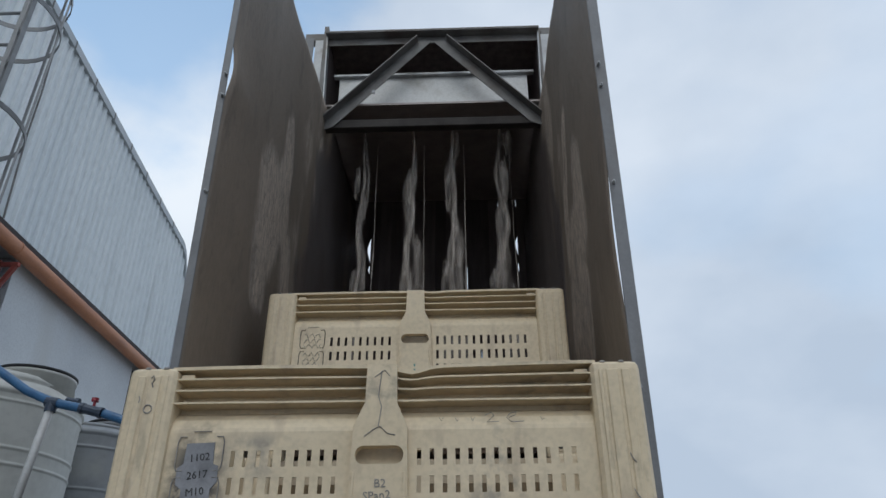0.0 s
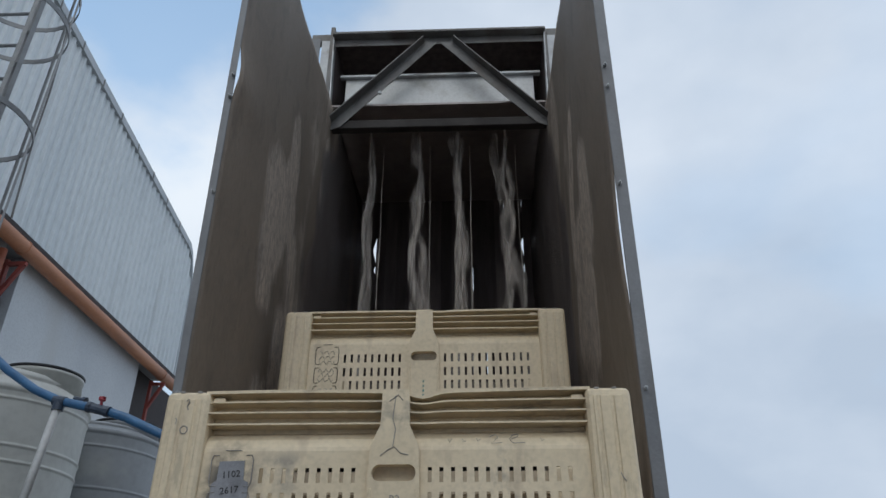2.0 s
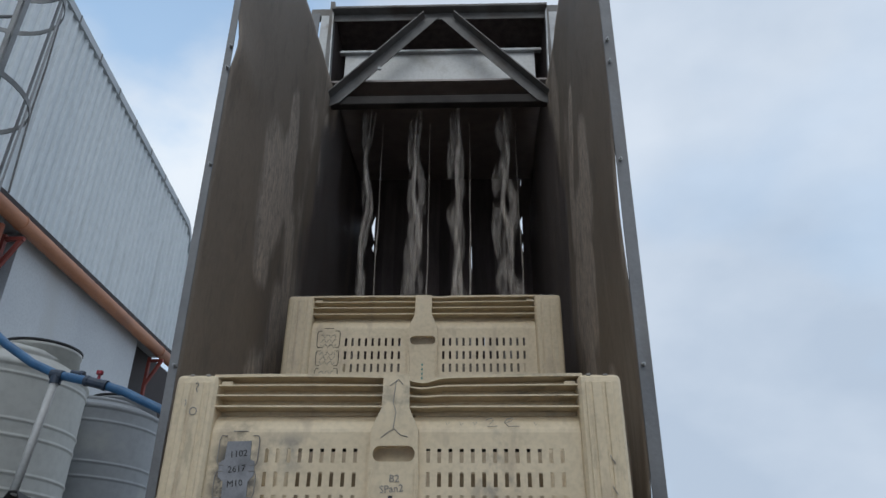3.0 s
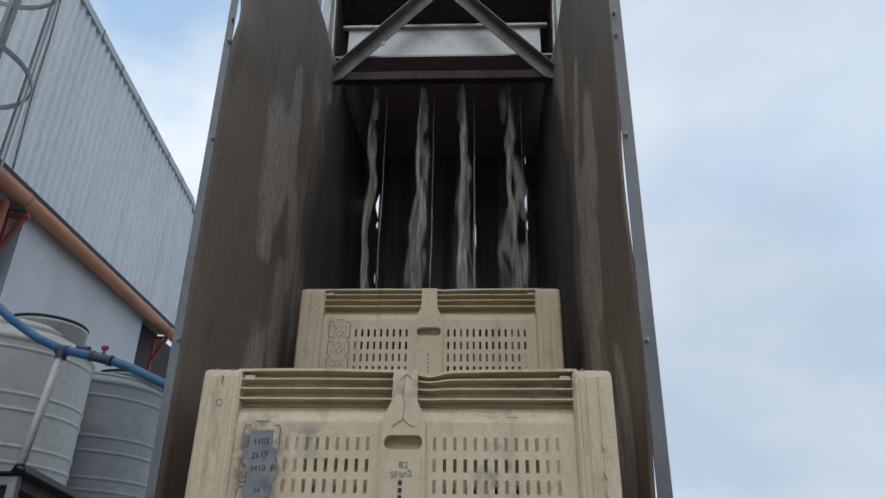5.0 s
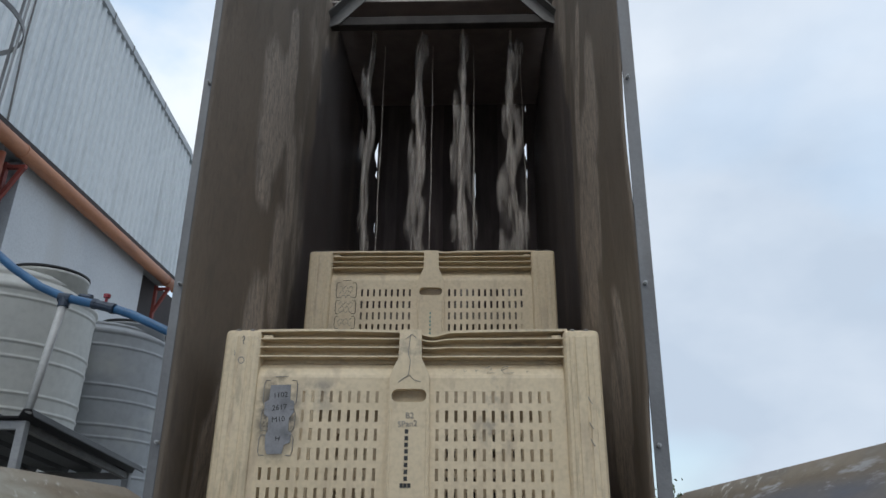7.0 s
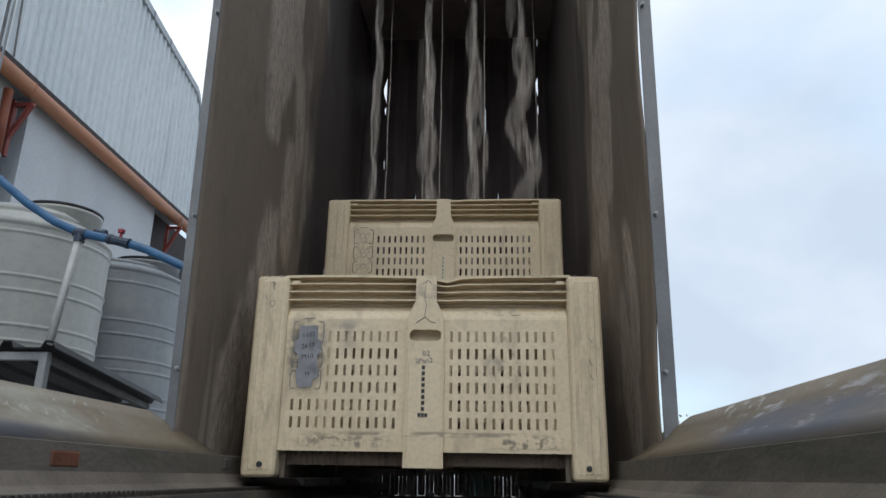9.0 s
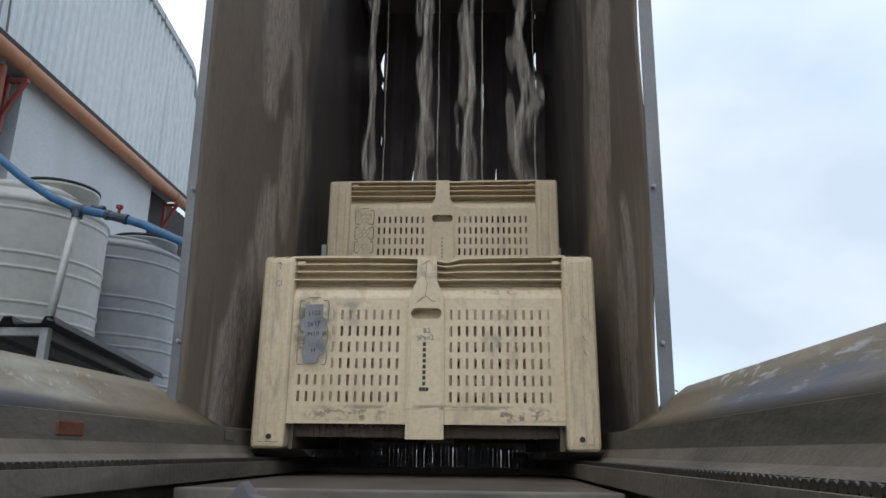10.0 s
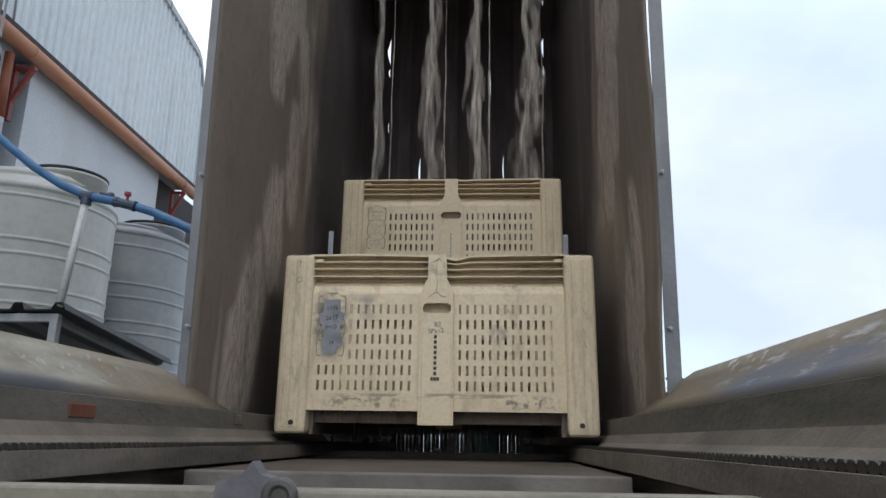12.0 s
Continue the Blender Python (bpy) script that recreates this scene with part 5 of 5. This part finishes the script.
got = bmesh.ops.extrude_face_region(bm, geom=bm.faces[:])
bmesh.ops.translate(bm, verts=[g for g in got["geom"] if isinstance(g, bmesh.types.BMVert)], vec=(0, 0, -0.006))
bmesh.ops.recalc_face_normals(bm, faces=bm.faces)
part("roof_sheet", bm, M_BLACK, shelter, "black ribbed roof sheet")
for x_ in (-2.09, -4.3):
    for y_, zt in ((3.66, 1.125), (4.9, 0.985)):
        bm = B()
        box(bm, x_ - 0.022, x_ + 0.022, y_ - 0.022, y_ + 0.022, 0, zt, 0.003)
        part("frame_post", bm, M_FRAME, shelter)
bm = B()
box(bm, -4.3, -2.07, 3.64, 3.68, 1.085, 1.128, 0.003)
part("front_purlin", bm, M_FRAME, shelter)
bm = B()
box(bm, -4.3, -2.07, 4.88, 4.92, 0.945, 0.985, 0.003)
part("rear_purlin", bm, M_STEEL, shelter)
bm = B()
beam(bm, (-2.09, 3.69, 1.10), (-2.09, 4.88, 0.965), 0.03, 0.035)
part("side_rail", bm, M_STEEL, shelter)

# ---- hose on its stand ----
stand = root("hose_stand", -2.07, 3.64, 1.16, "white plastic pipe stand holding up a blue hose", "pipe stand")
bm = B()
tube(bm, [(-2.072, 3.64, 1.165), (-2.045, 3.70, 1.785)], 0.021, 12)
part("stand_pipe", bm, M_WHITEPIPE, stand, smooth=True)
bm = B()
tube(bm, [(-2.075, 3.70, 1.806), (-2.01, 3.70, 1.795)], 0.029, 12)
tube(bm, [(-2.045, 3.70, 1.75), (-2.045, 3.70, 1.80)], 0.030, 12)
part("tee", bm, M_VALVE, stand)
hose = root("blue_hose", -2.0, 3.7, 1.6, "blue plastic hose with a valve in it", "hose")
ctrl = [(-3.6, 3.7, 2.85), (-3.0, 3.7, 2.44), (-2.617, 3.7, 2.158), (-2.385, 3.7, 1.982), (-2.2, 3.7, 1.868), (-2.045, 3.7, 1.803), (-1.93, 3.7, 1.778), (-1.808, 3.7, 1.755), (-1.65, 3.7, 1.705), (-1.44, 3.7, 1.612), (-1.2, 3.72, 1.48), (-1.0, 3.75, 1.35)]
bm = B()
fine = []
for a, b2 in zip(ctrl, ctrl[1:]):
    for k in range(4):
        fine.append(Vector(a).lerp(Vector(b2), k / 4))
tube(bm, fine + [Vector(ctrl[-1])], 0.024, 12)
part("hose_pipe", bm, M_BLUE, hose, smooth=True)
valve = B()
tube(valve, [(-1.87, 3.69, 1.765), (-1.75, 3.69, 1.735)], 0.026, 10)
tube(valve, [(-1.875, 3.69, 1.766), (-1.855, 3.69, 1.761)], 0.030, 10)
tube(valve, [(-1.77, 3.69, 1.740), (-1.75, 3.69, 1.735)], 0.030, 10)
vb = part("valve_body", valve, M_VALVE, hose)
bm = B()
tube(bm, [(-1.805, 3.69, 1.76), (-1.805, 3.69, 1.805)], 0.008, 8)
tube(bm, [(-1.805, 3.69, 1.80), (-1.805, 3.69, 1.818)], 0.019, 10)
part("valve_knob", bm, M_KNOB, vb, "red valve knob")
bm = B()
tube(bm, [(-1.99, 3.74, 1.825), (-1.92, 3.74, 1.812)], 0.017, 10)
tube(bm, [(-1.94, 3.74, 1.817), (-1.92, 3.74, 1.812)], 0.022, 10)
part("side_coupling", bm, M_VALVE, hose)

# ---- far trees beyond the yard ----
def far_tree(x, y, h, seed):
    rr = random.Random(seed)
    tr = root("tree", x, y, 0, "distant green tree beyond the yard", "tree", "far trees")
    bm = B()
    tube(bm, [(x, y, 0), (x + 0.2, y, h * 0.35), (x, y, h * 0.75)], [0.22, 0.16, 0.05], 7)
    for k in range(4):
        a = k * 1.6 + seed
        tube(bm, [(x + 0.1, y, h * 0.35), (x + h * 0.22 * math.cos(a), y + h * 0.22 * math.sin(a), h * 0.65)], [0.09, 0.03], 5)
    part("trunk", bm, M_BARK, tr)
    bm = B()
    for k in range(420):
        a, b2, c = rr.gauss(0, 1), rr.gauss(0, 1), rr.gauss(0, 1)
        p = Vector((x + a * h * 0.2, y + b2 * h * 0.2, h * 0.66 + c * h * 0.16))
        s = h * 0.05 * rr.uniform(0.6, 1.3)
        q = Euler((rr.random() * 6, rr.random() * 6, rr.random() * 6)).to_matrix()
        vs = [bm.verts.new(p + q @ Vector(v) * s) for v in ((-1, 0, 0), (0, -0.6, 0.2), (1, 0, 0), (0, 0.6, 0.2))]
        bm.faces.new(vs)
    part("crown", bm, M_LEAF, tr)


for k, (x_, y_, h_) in enumerate(((10, 62, 4.6), (15, 60, 4.9), (20, 66, 4.4), (27, 64, 5.0), (36, 70, 4.5), (5, 66, 4.4), (0.5, 60, 4.2))):
    far_tree(x_, y_, h_, k + 1)
# crate standing far behind the curtain
far_box = root("teal_crate", 0.12, 9.5, 0, "teal plastic crate standing in the yard", "crate")
bm = B()
box(bm, 0.05, 0.32, 9.4, 9.7, 0, 0.55, 0.01)
part("crate_body", bm, M_TEAL, far_box)


# ---- what moves ----
def motions():
    for ob, ahead, z in ((bin_front, 1.543, BIN_Z), (bin_upper, 2.54, BIN_Z + 0.677), (bin_lower, 2.54, BIN_Z)):
        walk(ob, [(t, pose(0, ahead + d, z)) for t, d in DRIFT])
    for ch, sx in zip(chains, (-1, 1)):
        walk(ch, [(t, pose(sx * 0.528, d, 0.487)) for t, d in DRIFT])
    drop = FALL_TOP - FALL_END
    for n, (st, spun, clots) in enumerate(streams):
        for k, (ob, dx, dy) in enumerate(spun):
            if k == 2:
                continue
            way = 1 if (n + k) % 2 else -1
            rows = [(0.0, pose(dx, dy, -0.015, 0, 0, 40 * n)), (0.0333, pose(dx, dy, -0.15, 0, 0, 40 * n))]
            for i in range(1, 120):
                turn = way * 53 * i + 40 * n
                rows += [(0.1 * i - 0.0333, pose(dx, dy, 0.12, 0, 0, turn)), (0.1 * i + 0.0333, pose(dx, dy, -0.15, 0, 0, turn))]
            rows += [(11.9667, pose(dx, dy, 0.12, 0, 0, turn + 40)), (12.0, pose(dx, dy, -0.015, 0, 0, turn + 40))]
            walk(ob, rows)
        for ob, dx, dy, lag in clots:
            rows = []
            for c in range(-1, 17):
                t0 = c * 0.77 + lag
                for f, u in ((0.0, 0.0), (0.17, 0.11), (0.34, 0.34), (0.54, 0.67), (0.70, 1.0)):
                    if 0 <= t0 + f <= 12:
                        rows.append((t0 + f, pose(dx, dy, drop * (1 - u) - 0.05 + 0.1 * u, 0, 0, 20 * c)))
            first, last = rows[0], rows[-1]
            rows = [(0.0, first[1])] + [r for r in rows if 0.05 < r[0] < 11.95] + [(12.0, last[1])]
            walk(ob, rows)


motions()
